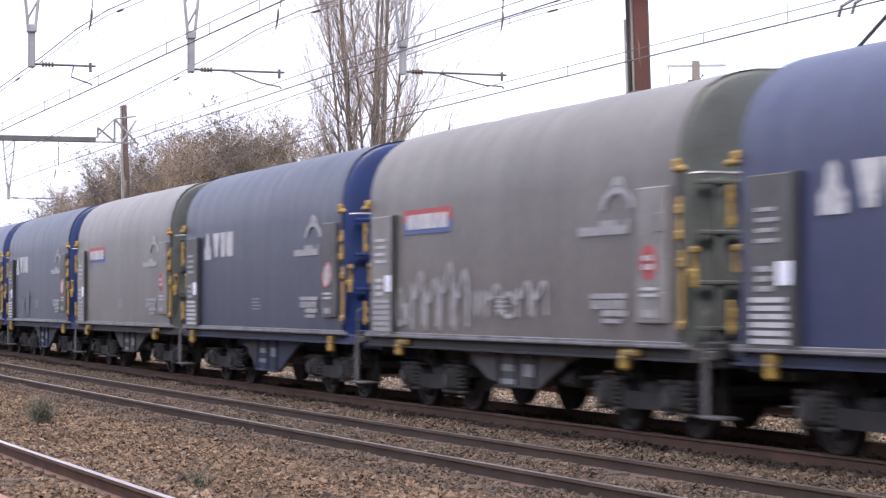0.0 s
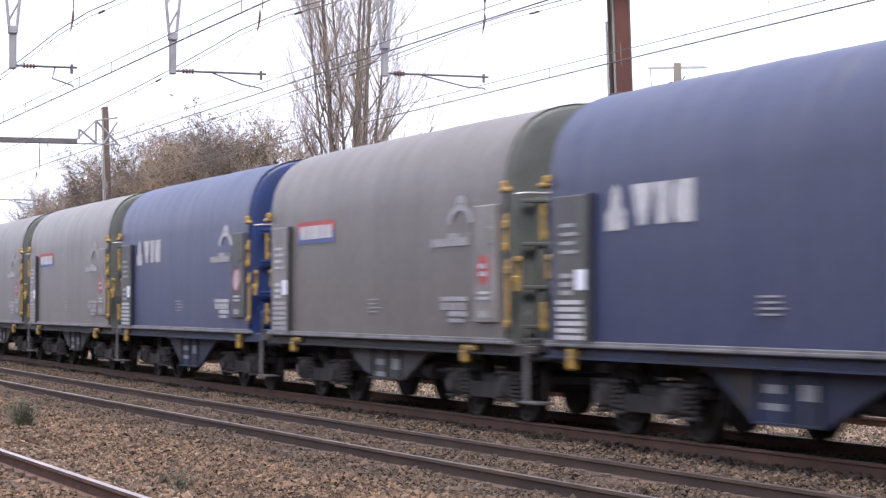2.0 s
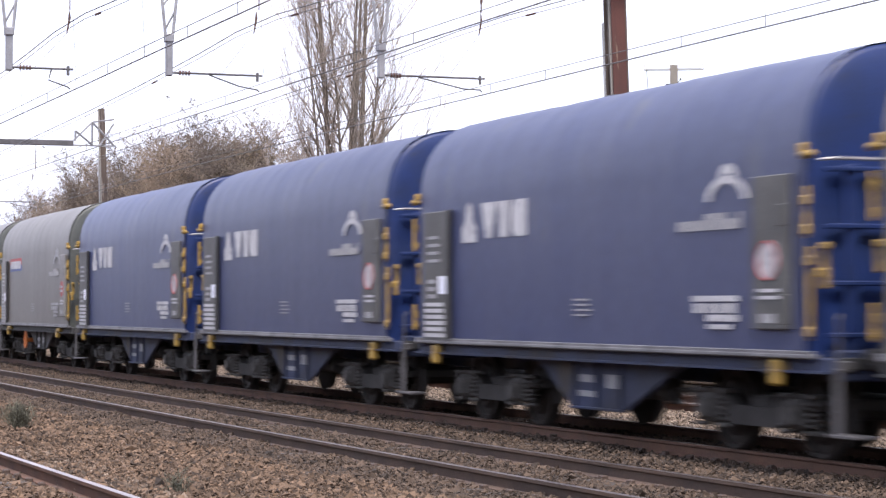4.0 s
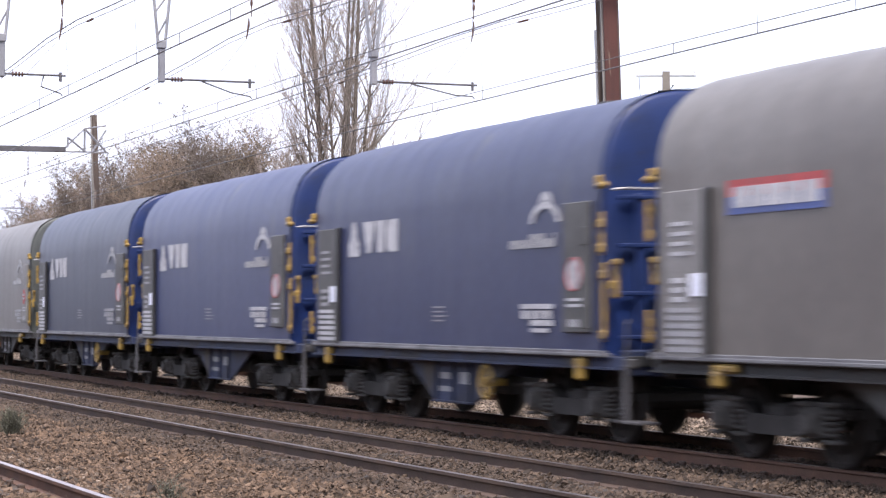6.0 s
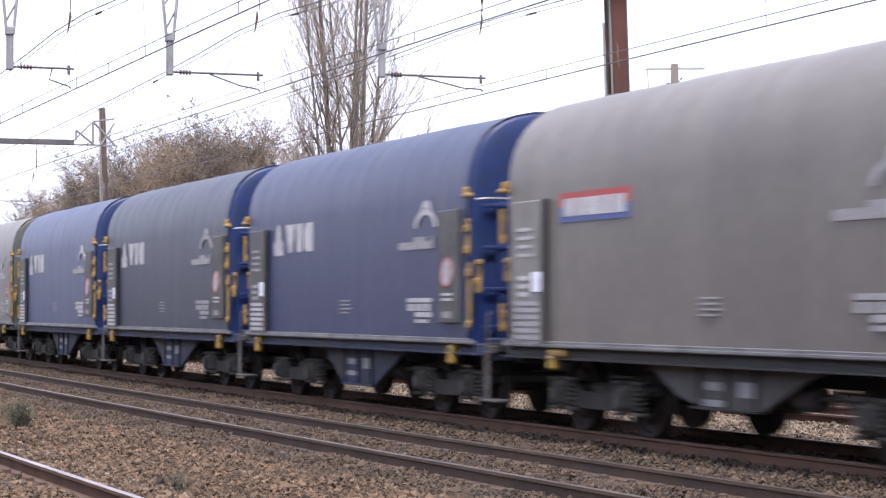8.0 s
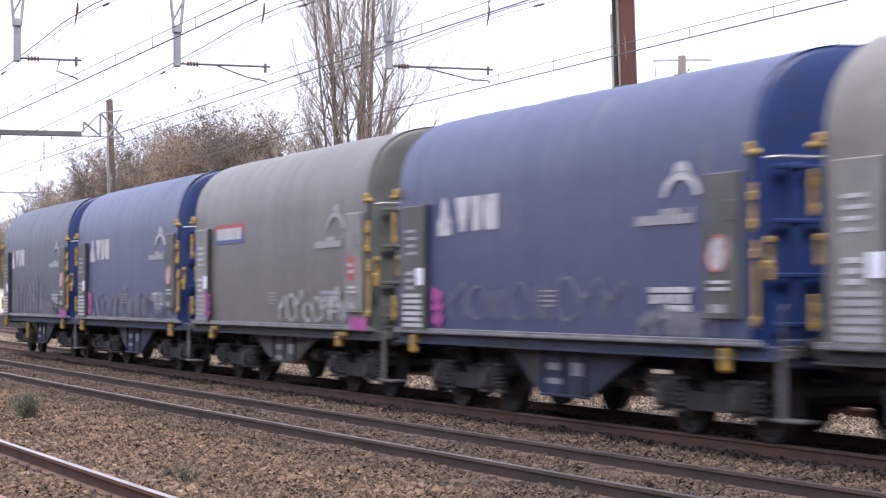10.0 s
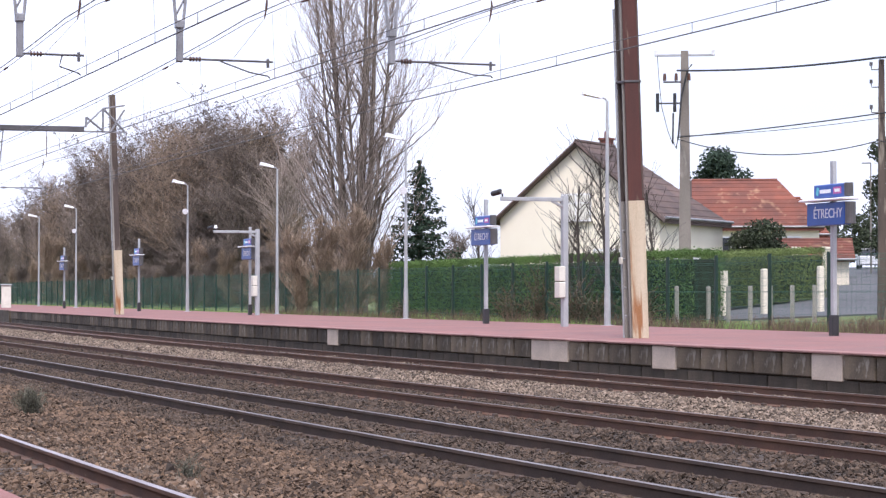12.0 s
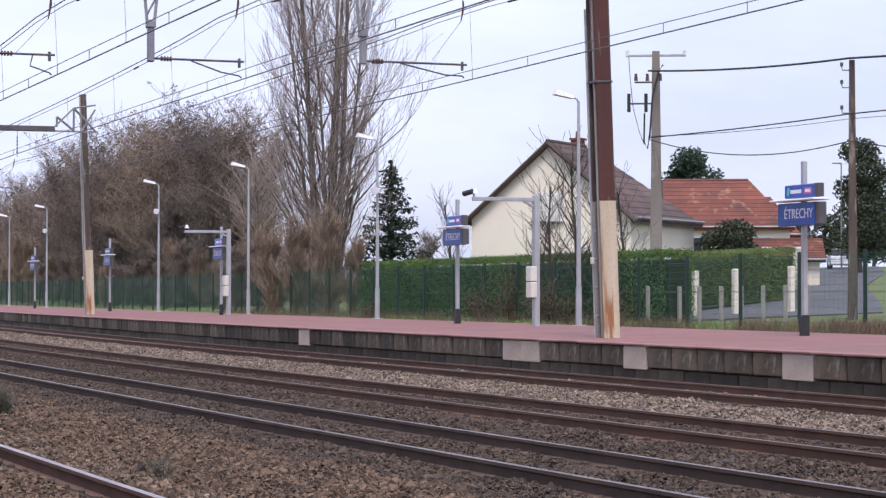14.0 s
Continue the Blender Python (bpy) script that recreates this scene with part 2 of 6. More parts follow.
    "bark": mat("bark", (0.163, 0.135, 0.106), (0.106, 0.0875, 0.0713), 2.5, 0.95, bump=0.5, stretch=(1, 1, 0.3)),
    "bark_dark": mat("bark_dark", (0.075, 0.062, 0.052), (0.05, 0.042, 0.036), 2.5, 0.95, bump=0.4, stretch=(1, 1, 0.3)),
    "bark_pale": mat("bark_pale", (0.173, 0.144, 0.119), (0.115, 0.0936, 0.0778), 2.5, 0.95, bump=0.5, stretch=(1, 1, 0.3)),
    "twig": mat("twig", (0.179, 0.145, 0.123), (0.129, 0.105, 0.088), 1.0, 0.95, bump=0, vary=0.3, by="island"),
    "twig_pale": mat("twig_pale", (0.33, 0.275, 0.237), (0.248, 0.202, 0.172), 1.0, 0.95, bump=0, vary=0.3, by="island"),
    "twig_warm": mat("twig_warm", (0.293, 0.223, 0.162), (0.213, 0.158, 0.115), 1.0, 0.95, bump=0, vary=0.3, by="island"),
    "seed": mat("seed", (0.116, 0.085, 0.068), (0.0867, 0.0694, 0.049), 0.5, 0.95, bump=0, vary=0.4, by="island"),
    "hedge": mat("hedge", (0.0978, 0.176, 0.04), (0.0633, 0.116, 0.032), 0.5, 0.85, bump=0, vary=0.3, by="island"),
    "hedge_light": mat("hedge_light", (0.15, 0.2, 0.06), (0.1, 0.14, 0.045), 0.5, 0.85, bump=0, vary=0.35, by="island"),
    "hedge_inner_shade": mat("hedge_inner_shade", (0.012, 0.02, 0.008), (0.008, 0.014, 0.006), 3.0, 0.95),
    "needles": mat("needles", (0.032, 0.0576, 0.0352), (0.0224, 0.0416, 0.0272), 1.0, 0.9, bump=0, vary=0.4, by="island"),
    "leaf_dark": mat("leaf_dark", (0.045, 0.06, 0.03), (0.03, 0.042, 0.022), 1.0, 0.85, bump=0, vary=0.45, by="island"),
    "render_cream": mat("render_cream", (0.8, 0.74, 0.6), (0.75, 0.68, 0.55), 0.4, 0.95, bump=0.1, grain=0.06),
    "shading_wall_render": mat("shading_wall_render", (0.2, 0.17, 0.14), (0.15, 0.13, 0.11), 0.6, 0.9, bump=0.2),
    "roof_brown": mat("roof_brown", (0.11, 0.072, 0.06), (0.075, 0.052, 0.046), 1.0, 0.85, bump=0.2, vary=0.25, by="object"),
    "roof_red": mat("roof_red", (0.2, 0.065, 0.042), (0.12, 0.048, 0.037), 0.8, 0.85, bump=0.2, vary=0.3, by="object", spots=(0.3, 0.16, 0.1), spot_from=0.6),
    "brick_red": mat("brick_red", (0.2, 0.07, 0.05), (0.14, 0.055, 0.045), 3.0, 0.9),
    "tar_road": mat("tar_road", (0.11, 0.11, 0.115), (0.085, 0.085, 0.09), 0.3, 0.9, bump=0.2),
    "car_white": mat("car_white", (0.7, 0.71, 0.73), (0.66, 0.67, 0.69), 2.0, 0.25, bump=0, grain=0.03),
    "glass_dark": mat("glass_dark", (0.02, 0.022, 0.025), (0.025, 0.027, 0.03), 2.0, 0.08, bump=0),
    "insulator": mat("insulator", (0.1, 0.05, 0.035), (0.08, 0.04, 0.03), 4.0, 0.25, bump=0),
    "tank_grey": mat("tank_grey", (0.3, 0.31, 0.3), (0.25, 0.26, 0.25), 2.0, 0.6),
}


# ---- shapes ----
class Geo:
    """Vertices and faces of one mesh, gathered piece by piece."""

    def __init__(self):
        self.v, self.f, self.m = [], [], None

    def add(self, vs, fs):
        k = len(self.v)
        self.v.extend([tuple(a) for a in vs])
        self.f.extend([tuple(i + k for i in f) for f in fs])
        return self

    def box(self, c, size, bevel=0.0, turn=None):
        bm = bmesh.new()
        bmesh.ops.create_cube(bm, size=1.0)
        bmesh.ops.scale(bm, vec=size, verts=bm.verts)
        if bevel:
            bmesh.ops.bevel(bm, geom=bm.edges[:], offset=bevel, segments=1, affect="EDGES")
        if turn:
            bmesh.ops.transform(bm, matrix=turn.to_3x3().to_4x4(), verts=bm.verts)
        bm.verts.index_update()
        self.add([v.co + Vector(c) for v in bm.verts], [[v.index for v in f.verts] for f in bm.faces])
        bm.free()
        return self

    def tube(self, a, b, r0, r1=None, n=8, caps=True):
        a, b = Vector(a), Vector(b)
        r1 = r0 if r1 is None else r1
        d = (b - a).normalized()
        u = d.cross(Vector((0, 0, 1)) if abs(d.z) < 0.9 else Vector((1, 0, 0))).normalized()
        w = d.cross(u)
        vs = []
        for c, r in ((a, r0), (b, r1)):
            for i in range(n):
                t = 2 * math.pi * i / n
                vs.append(c + (u * math.cos(t) + w * math.sin(t)) * r)
        fs = [(i, (i + 1) % n, n + (i + 1) % n, n + i) for i in range(n)]
        if caps:
            fs += [tuple(range(n - 1, -1, -1)), tuple(range(n, 2 * n))]
        return self.add(vs, fs)

    def path(self, pts, r, n=6):
        """A tube along points."""
        pts = [Vector(q) for q in pts]
        vs = []
        for k, q in enumerate(pts):
            d = (pts[min(k + 1, len(pts) - 1)] - pts[max(k - 1, 0)]).normalized()
            u = d.cross(Vector((0, 0, 1)) if abs(d.z) < 0.9 else Vector((1, 0, 0))).normalized()
            w = d.cross(u)
            rr = r[k] if isinstance(r, (list, tuple)) else r
            vs += [q + (u * math.cos(2 * math.pi * i / n) + w * math.sin(2 * math.pi * i / n)) * rr for i in range(n)]
        fs = [(k * n + i, k * n + (i + 1) % n, (k + 1) * n + (i + 1) % n, (k + 1) * n + i) for k in range(len(pts) - 1) for i in range(n)]
        fs += [tuple(range(n - 1, -1, -1)), tuple(range((len(pts) - 1) * n, len(pts) * n))]
        return self.add(vs, fs)

    def plate(self, outline, y0, y1):
        """An outline in x and z, given thickness along y."""
        n = len(outline)
        vs = [(x, y0, z) for x, z in outline] + [(x, y1, z) for x, z in outline]
        fs = [tuple(range(n)), tuple(range(2 * n - 1, n - 1, -1))] + [(i, n + i, n + (i + 1) % n, (i + 1) % n) for i in range(n)]
        return self.add(vs, fs)

    def slab(self, outline, x0, x1):
        """An outline in y and z, given length along x."""
        n = len(outline)
        vs = [(x0, y, z) for y, z in outline] + [(x1, y, z) for y, z in outline]
        fs = [tuple(range(n)), tuple(range(2 * n - 1, n - 1, -1))] + [(i, n + i, n + (i + 1) % n, (i + 1) % n) for i in range(n)]
        return self.add(vs, fs)

    def ring(self, c, axis, r, tube, n=20, k=6):
        """A torus round the y axis (axis 1) at c."""
        vs = []
        for i in range(n):
            t = 2 * math.pi * i / n
            for j in range(k):
                q = 2 * math.pi * j / k
                rr = r + tube * math.cos(q)
                vs.append((c[0] + rr * math.cos(t), c[1] + tube * math.sin(q), c[2] + rr * math.sin(t)))
        fs = [(i * k + j, i * k + (j + 1) % k, ((i + 1) % n) * k + (j + 1) % k, ((i + 1) % n) * k + j) for i in range(n) for j in range(k)]
        return self.add(vs, fs)

    def mesh(self, name, material, smooth=False):
        me = bpy.data.meshes.new(name)
        me.from_pydata(self.v, [], self.f)
        bm = bmesh.new()
        bm.from_mesh(me)
        bmesh.ops.recalc_face_normals(bm, faces=bm.faces)
        bm.to_mesh(me)
        bm.free()
        me.materials.append(M[material])
        if smooth:
            me.polygons.foreach_set("use_smooth", [True] * len(me.polygons))
        return me


def part(name, geo, material, parent=None, label="", at=None, smooth=False):
    """One mesh object, under its thing or part; geo may be a mesh that is shared."""
    me = geo if isinstance(geo, bpy.types.Mesh) else geo.mesh(name, material, smooth)
    ob = new(name, me)
    if parent:
        ob.parent = parent
    if at is not None:
        ob.matrix_basis = at
    if label:
        ob["label"] = label
    return ob


def thing(name, label, category, at=None, group="", kind=""):
    ob = tagged(new(name), label, category, group, kind)
    if at is not None:
        ob.matrix_basis = at
    return ob


def sweep(profile, w, x0, x1, z=0.0, step=4.0, closed=True):
    """A profile in y and z, carried along the line from x0 to x1 at w."""
    g = Geo()
    k = max(1, int(round((x1 - x0) / step)))
    n = len(profile)
    vs = []
    for i in range(k + 1):
        x = x0 + (x1 - x0) * i / k
        o = on_line(x, w, z)
        vs += [(o.x, o.y + y, o.z + q) for y, q in profile]
    m = n if closed else n - 1
    fs = [(i * n + j, i * n + (j + 1) % n, (i + 1) * n + (j + 1) % n, (i + 1) * n + j) for i in range(k) for j in range(m)]
    if closed:
        fs += [tuple(range(n)), tuple(range((k + 1) * n - 1, k * n - 1, -1))]
    return g.add(vs, fs)


# ---- ground, tracks, platform ----
TRACKS = (3.68, 8.93, 12.67, 17.51)  # centre lines
GAUGE = 0.7525
BED = -0.16
EDGE = 19.15  # platform edge
TOP = 0.575   # platform top
BACK = 27.6   # platform back


def land(w):
    """Height of the ground at w behind the platform."""
    return 0.5 + 0.055 * max(0.0, w - 34.0) * min(1.0, max(0.0, 90.0 / max(w, 1.0)))


def build_ground():
    """One sheet from horizon to horizon, with the track bed, and the higher land behind the platform."""
    ws = [-1500, -300, -60, -8, 0, 1.2, 5.4, 6.2, 7.2, 10.4, 11.2, 14.3, 15.4, 16.2, EDGE + 0.25, EDGE + 0.5, BACK - 0.3, 30, 34, 40, 50, 60, 75, 90, 130, 200, 400, 900, 2500]
    zs = []
    for w in ws:
        if w <= EDGE + 0.25:
            zs.append(BED - (0.06 if w in (6.2, 15.4) else 0) - (0.02 if w < -5 else 0))
        else:
            zs.append(land(w) if w > BACK - 0.5 else 0.4)
    xs = [-2500, -1200, -700] + list(range(-450, 451, 10)) + [700, 1200, 2500]
    g = Geo()
    n = len(ws)
    vs, fs, far = [], [], []
    for x in xs:
        for w, z in zip(ws, zs):
            vs.append((x, w + bend(x), z))
    for i in range(len(xs) - 1):
        for j in range(n - 1):
            fs.append((i * n + j, (i + 1) * n + j, (i + 1) * n + j + 1, i * n + j + 1))
            far.append(1 if ws[j] > EDGE else (2 if ws[j] in (7.2, 11.2) or ws[j] == 10.4 else 0))
    g.add(vs, fs)
    me = g.mesh("ground", "ballast")
    me.materials.append(M["grass"])
    me.materials.append(M["ballast_oily"])
    me.polygons.foreach_set("material_index", far)
    ob = part("ground", me, "ballast")
    tagged(ob, "brown stone ballast bed with rough grass land behind the platform", "ground", kind="structure")


RAIL = [(-0.036, 0.0), (-0.036, -0.03), (-0.012, -0.045), (-0.009, -0.125), (-0.07, -0.145), (-0.07, -0.158), (0.07, -0.158), (0.07, -0.145), (0.009, -0.125), (0.012, -0.045), (0.036, -0.03), (0.036, 0.0)]


def build_tracks():
    side = ("rail_side", "rail_dark", "rail_side", "rail_side")
    top = ("rail_top_bright", "rail_top", "rail_top_dull", "rail_top_dull")
    for k, w in enumerate(TRACKS):
        track = thing("track", ("near railway track with shiny worn rail tops", "main railway track with dark oily rails and sleepers", "railway track with brown rails that carries the freight train", "railway track with rusty brown rails beside the far platform")[k], "railway track", group="railway tracks", kind="structure")
        for y in (-GAUGE, GAUGE):
            me = sweep([(a, b) for a, b in RAIL], w + y, -450, 450, step=6.0).mesh("rail", side[k])
            me.materials.append(M[top[k]])
            me.polygons.foreach_set("material_index", [1 if f.normal.z > 0.9 and f.center.z > -0.01 else 0 for f in me.polygons])
            part("rail", me, side[k], track)


def build_sleepers():
    """Each sleeper near by is a piece; those far off are one joined part."""
    tracks = [o for o in scene.objects if o.name.startswith("track")]
    me = Geo().box((0, 0, 0), (0.26, 2.5, 0.14), 0.02).mesh("sleeper", "sleeper")
    clip = Geo()
    for y in (-GAUGE, GAUGE):
        for d in (-0.1, 0.1):
            clip.box((0, y + d, 0.085), (0.1, 0.06, 0.05), 0.01)
    clip_me = clip.mesh("rail_clip", "rail_dark")
    for track, w, near in zip(tracks, TRACKS, ((-30, -4), (-75, -12), (-80, -18), (-70, -25))):
        far = Geo()
        for i in range(-700, 300):
            x = i * 0.6 + 0.13
            if near[0] < x < near[1]:
                s = part("sleeper", me, "sleeper", track, at=line_pose(x, w, -0.22, random.uniform(-0.6, 0.6)))
                part("rail_clip", clip_me, "rail_dark", s)
            elif abs(x) < 200:
                o = on_line(x, w, -0.225)
                far.box(o, (0.26, 2.5, 0.14))
        part("sleepers_far", far, "sleeper", track)["kind"] = "stuff"


def scatter_stones(name, label, material, zones, seed):
    """Loose stones: small irregular lumps in one mesh. zones: x0, x1, w0, w1, stones to the square metre, size."""
    rng = np.random.default_rng(seed)
    base = np.array([(1, 0, 0), (-1, 0, 0), (0, 1, 0), (0, -1, 0), (0, 0, 1), (0, 0, -1)], float)
    tri = np.array([(0, 2, 4), (2, 1, 4), (1, 3, 4), (3, 0, 4), (2, 0, 5), (1, 2, 5), (3, 1, 5), (0, 3, 5)])
    allv = []
    for x0, x1, w0, w1, density, size in zones:
        n = int((x1 - x0) * (w1 - w0) * density)
        x, w = rng.uniform(x0, x1, n), rng.uniform(w0, w1, n)
        s = size * rng.lognormal(0, 0.35, n)
        v = base[None] * rng.uniform(0.55, 1.25, (n, 6, 1)) + rng.normal(0, 0.18, (n, 6, 3))
        a, b = rng.uniform(0, 6.28, n), rng.uniform(-0.9, 0.9, n)
        ca, sa, cb, sb = np.cos(a)[:, None], np.sin(a)[:, None], np.cos(b)[:, None], np.sin(b)[:, None]
        X, Y, Z = v[..., 0], v[..., 1], v[..., 2] * 0.75
        Y, Z = Y * cb - Z * sb, Y * sb + Z * cb
        X, Y = X * ca - Y * sa, X * sa + Y * ca
        bump = 0.025 * np.sin(x * 1.7 + w * 2.3) * np.sin(w * 1.9 - x * 0.6)
        keep = np.stack([X * s[:, None] + x[:, None], Y * s[:, None] + (w + bend(x))[:, None], Z * s[:, None] + (BED + 0.012 + bump + rng.uniform(-0.012, 0.02, n))[:, None]], -1)
        allv.append(keep)
    v = np.concatenate(allv)
    n = len(v)
    faces = (tri[None] + 6 * np.arange(n)[:, None, None]).reshape(-1, 3)
    me = bpy.data.meshes.new(name)
    me.from_pydata(v.reshape(-1, 3).tolist(), [], faces.tolist())
    me.materials.append(M[material])
    ob = new(name, me)
    tagged(ob, label, "gravel", kind="stuff")


def build_stones():
    scatter_stones("ballast_brown", "brown broken ballast stones between the near tracks", "stone_brown",
                   [(-26, -9, 4.7, 7.3, 735, 0.0230), (-48, -26, 4.6, 7.3, 402, 0.0259), (-90, -48, 4.6, 7.3, 158, 0.0302), (-26, -9, 2.6, 4.3, 620, 0.0230), (-60, -26, 2.4, 4.3, 140, 0.0245)], 3)
    scatter_stones("ballast_oily", "dark oily ballast stones between the main rails", "stone_oily",
                   [(-50, -13, 7.2, 8.15, 620, 0.0230), (-50, -13, 8.28, 9.6, 560, 0.0230), (-60, -15, 9.75, 11.85, 402, 0.0238), (-60, -17, 12, 13.35, 520, 0.0238), (-110, -60, 9.75, 13.35, 122, 0.0288), (-90, -50, 7.2, 9.6, 105, 0.0288)], 4)
    scatter_stones("ballast_pale", "pale newer ballast stones beside the far track", "stone_pale",
                   [(-60, -20, 13.5, 16.7, 350, 0.0245), (-115, -60, 13.5, 16.7, 158, 0.0302), (-60, -24, 16.8, 18.2, 228, 0.0245), (-60, -24, 18.3, EDGE, 455, 0.0259), (-115, -60, 18.3, EDGE, 192, 0.0302), (-40, -9, 4.42, 4.75, 455, 0.0216), (-26, -10, 4.5, 5.3, 122, 0.0245)], 5)


def build_platform():
    plat = thing("platform", "low station platform with reddish asphalt and old concrete block edge", "platform", kind="structure")
    part("surface", sweep([(0.34, -0.2), (0.34, 0.0), (BACK - EDGE, 0.03), (BACK - EDGE, -0.2)], EDGE, -260, 60, TOP), "asphalt_red", plat)
    part("core", sweep([(0.12, -0.8), (0.12, -0.08), (0.5, -0.08), (0.5, -0.8)], EDGE, -260, 60, TOP), "block", plat)
    cop = Geo().box((0, 0, 0), (0.985, 0.36, 0.042), 0.01).mesh("coping", "coping")
    upper = Geo().box((0, 0, 0), (0.95, 0.2, 0.4), 0.02).mesh("block", "block")
    fresh = Geo().box((0, 0, 0), (0.975, 0.21, 0.44), 0.012).mesh("block", "block_new")
    lower = Geo().box((0, 0, 0), (0.98, 0.2, 0.36), 0.016).mesh("block", "block_dark")
    pale = (-37.7, -43.7, -42.7, -31.7, -58.7)
    for i in range(-125, -20):
        x = i + 0.3
        new_one = any(abs(x - q) < 0.5 for q in pale)
        part("coping", cop, "coping", plat, at=line_pose(x, EDGE + 0.16, TOP - 0.016 + random.uniform(-0.004, 0.004)))
        part("block", fresh if new_one else upper, "block", plat, at=line_pose(x, EDGE + 0.13 + random.uniform(-0.012, 0.012), TOP - 0.24 if not new_one else TOP - 0.262))
        part("block", lower, "block", plat, at=line_pose(x + 0.45, EDGE + 0.16 + random.uniform(-0.012, 0.012), TOP - 0.64))
    part("block_wall_far", sweep([(0.02, -0.8), (0.02, -0.0), (0.3, 0.0), (0.3, -0.8)], EDGE, -260, -125.6, TOP), "block", plat)
    part("block_wall_near", sweep([(0.02, -0.8), (0.02, -0.0), (0.3, 0.0), (0.3, -0.8)], EDGE, -20.4, 60, TOP), "block", plat)


def build_near_platform():
    """The platform on which the camera stands, out of sight below it."""
    g = sweep([(-8.8, -0.8), (-8.8, 0.0), (0.0, 0.0), (0.0, -0.8)], 2.08, -60, 80, 0.56)
    tagged(part("near_platform", g, "asphalt_red"), "near platform of reddish asphalt beside the first track", "platform", kind="structure")


def build_shading_wall():
    """A plain wall along the near platform's back, behind the camera: added unseen to keep low sky light off the wagon
    sides.
    """
    g = sweep([(-0.3, -0.1), (-0.3, 5.2), (0.0, 5.2), (0.0, -0.1)], -7.0, -120, 90, 0.0)
    tagged(part("wall_south", g, "shading_wall_render"), "added unseen brown wall behind the near platform, dims the wagon sides", "wall", kind="structure")


build_shading_wall()
build_ground()
build_tracks()
build_platform()


# ---- the freight train ----
WAGON = 11.82
SPEED = 27.38
FIRST = -15.05       # where the middle of the first wagon is at 0 s
TRAIN_TRACK = TRACKS[2]
SIDE = 1.42
# b: blue cover, s: slate-blue dirty cover, g: grey cover; front to rear
TRAIN = "bgsgsbgbggbbbggbbsggbsbgbgbs"


def arch(side, floor, shoulder, top, n=9):
    """Half-open outline of a cover: up one side, over the roof, down the other."""
    pts = [(-side, floor), (-side, (floor + shoulder) / 2), (-side, shoulder)]
    for i in range(1, 2 * n):
        a = math.pi * i / (2 * n)
        c, s = math.cos(a), math.sin(a)
        pts.append((-side * math.copysign(abs(c) ** 0.66, c), shoulder + (top - shoulder) * abs(s) ** 0.84))
    return pts + [(side, shoulder), (side, (floor + shoulder) / 2), (side, floor)]


def cover_geo():
    """The sliding hood: an arched skin stretched over hoops that show faintly as ridges."""
    g = Geo()
    outline = arch(SIDE, 1.06, 2.95, 4.14)
    xs = []
    for i in range(88):
        xs.append((-5.29 + 10.42 * i / 87, 0.0))
    n = len(outline)
    vs = []
    for x, d in xs:
        for y, z in outline:
            o = Vector((y, z - 2.4))
            d = 0.016 * noise.noise(Vector((x * 0.75, y * 0.9, z * 0.9))) + 0.007 * noise.noise(Vector((x * 2.6, y * 2.0, z * 2.0 + 5)))
            if z > 2.6:
                d += 0.005 * abs(math.cos(math.pi * x / 0.8)) ** 6 * min(1.0, (z - 2.6) / 0.8)
            o = o.normalized() * d if z > 1.2 else Vector((0, 0))
            vs.append((x, y + o.x, z + o.y))
    fs = [(i * n + j, i * n + j + 1, (i + 1) * n + j + 1, (i + 1) * n + j) for i in range(len(xs) - 1) for j in range(n - 1)]
    return g.add(vs, fs)


def end_wall_geo(x, way):
    """An arched end wall, slightly domed outwards."""
    g = Geo()
    rims = []
    for k, out in ((1.0, -0.06), (1.0, 0.0), (0.97, 0.016), (0.9, 0.024), (0.6, 0.03)):
        rims.append([(x + out * way, y * k, 2.3 + (z - 2.3) * k) for y, z in arch(SIDE - 0.012, 0.98, 2.95, 4.122)])
    n = len(rims[0])
    vs = [v for r in rims for v in r]
    fs = [(i * n + j, i * n + (j + 1) % n, (i + 1) * n + (j + 1) % n, (i + 1) * n + j) for i in range(len(rims) - 1) for j in range(n)]
    fs += [tuple(range((len(rims) - 1) * n, len(rims) * n)), tuple(range(n - 1, -1, -1))]
    return g.add(vs, fs)


def end_pieces(wagon, wall, material, x, way):
    """Uprights and cross bars on an end wall."""
    up = Geo().box((0, 0, 0), (0.09, 0.12, 1.9), 0.015).mesh("upright", material)
    bar = Geo().box((0, 0, 0), (0.06, 2.45, 0.05), 0.01).mesh("cross_bar", material)
    for y in (-0.95, -0.35, 0.35, 0.95):
        part("upright", up, material, wall, at=pose(x + 0.07 * way, y, 1.95))
    for z in (1.25, 1.75, 2.3, 2.85):
        part("cross_bar", bar, material, wall, at=pose(x + 0.11 * way, 0, z))


def bogie_frame_geo(y):
    out = [(-1.35, 0.56), (-1.2, 0.66), (-0.62, 0.66), (-0.4, 0.5), (0.4, 0.5), (0.62, 0.66), (1.2, 0.66), (1.35, 0.56), (1.2, 0.5), (0.75, 0.48), (0.5, 0.3), (-0.5, 0.3), (-0.75, 0.48), (-1.2, 0.5)]
    return Geo().plate(out, y - 0.07, y + 0.07)


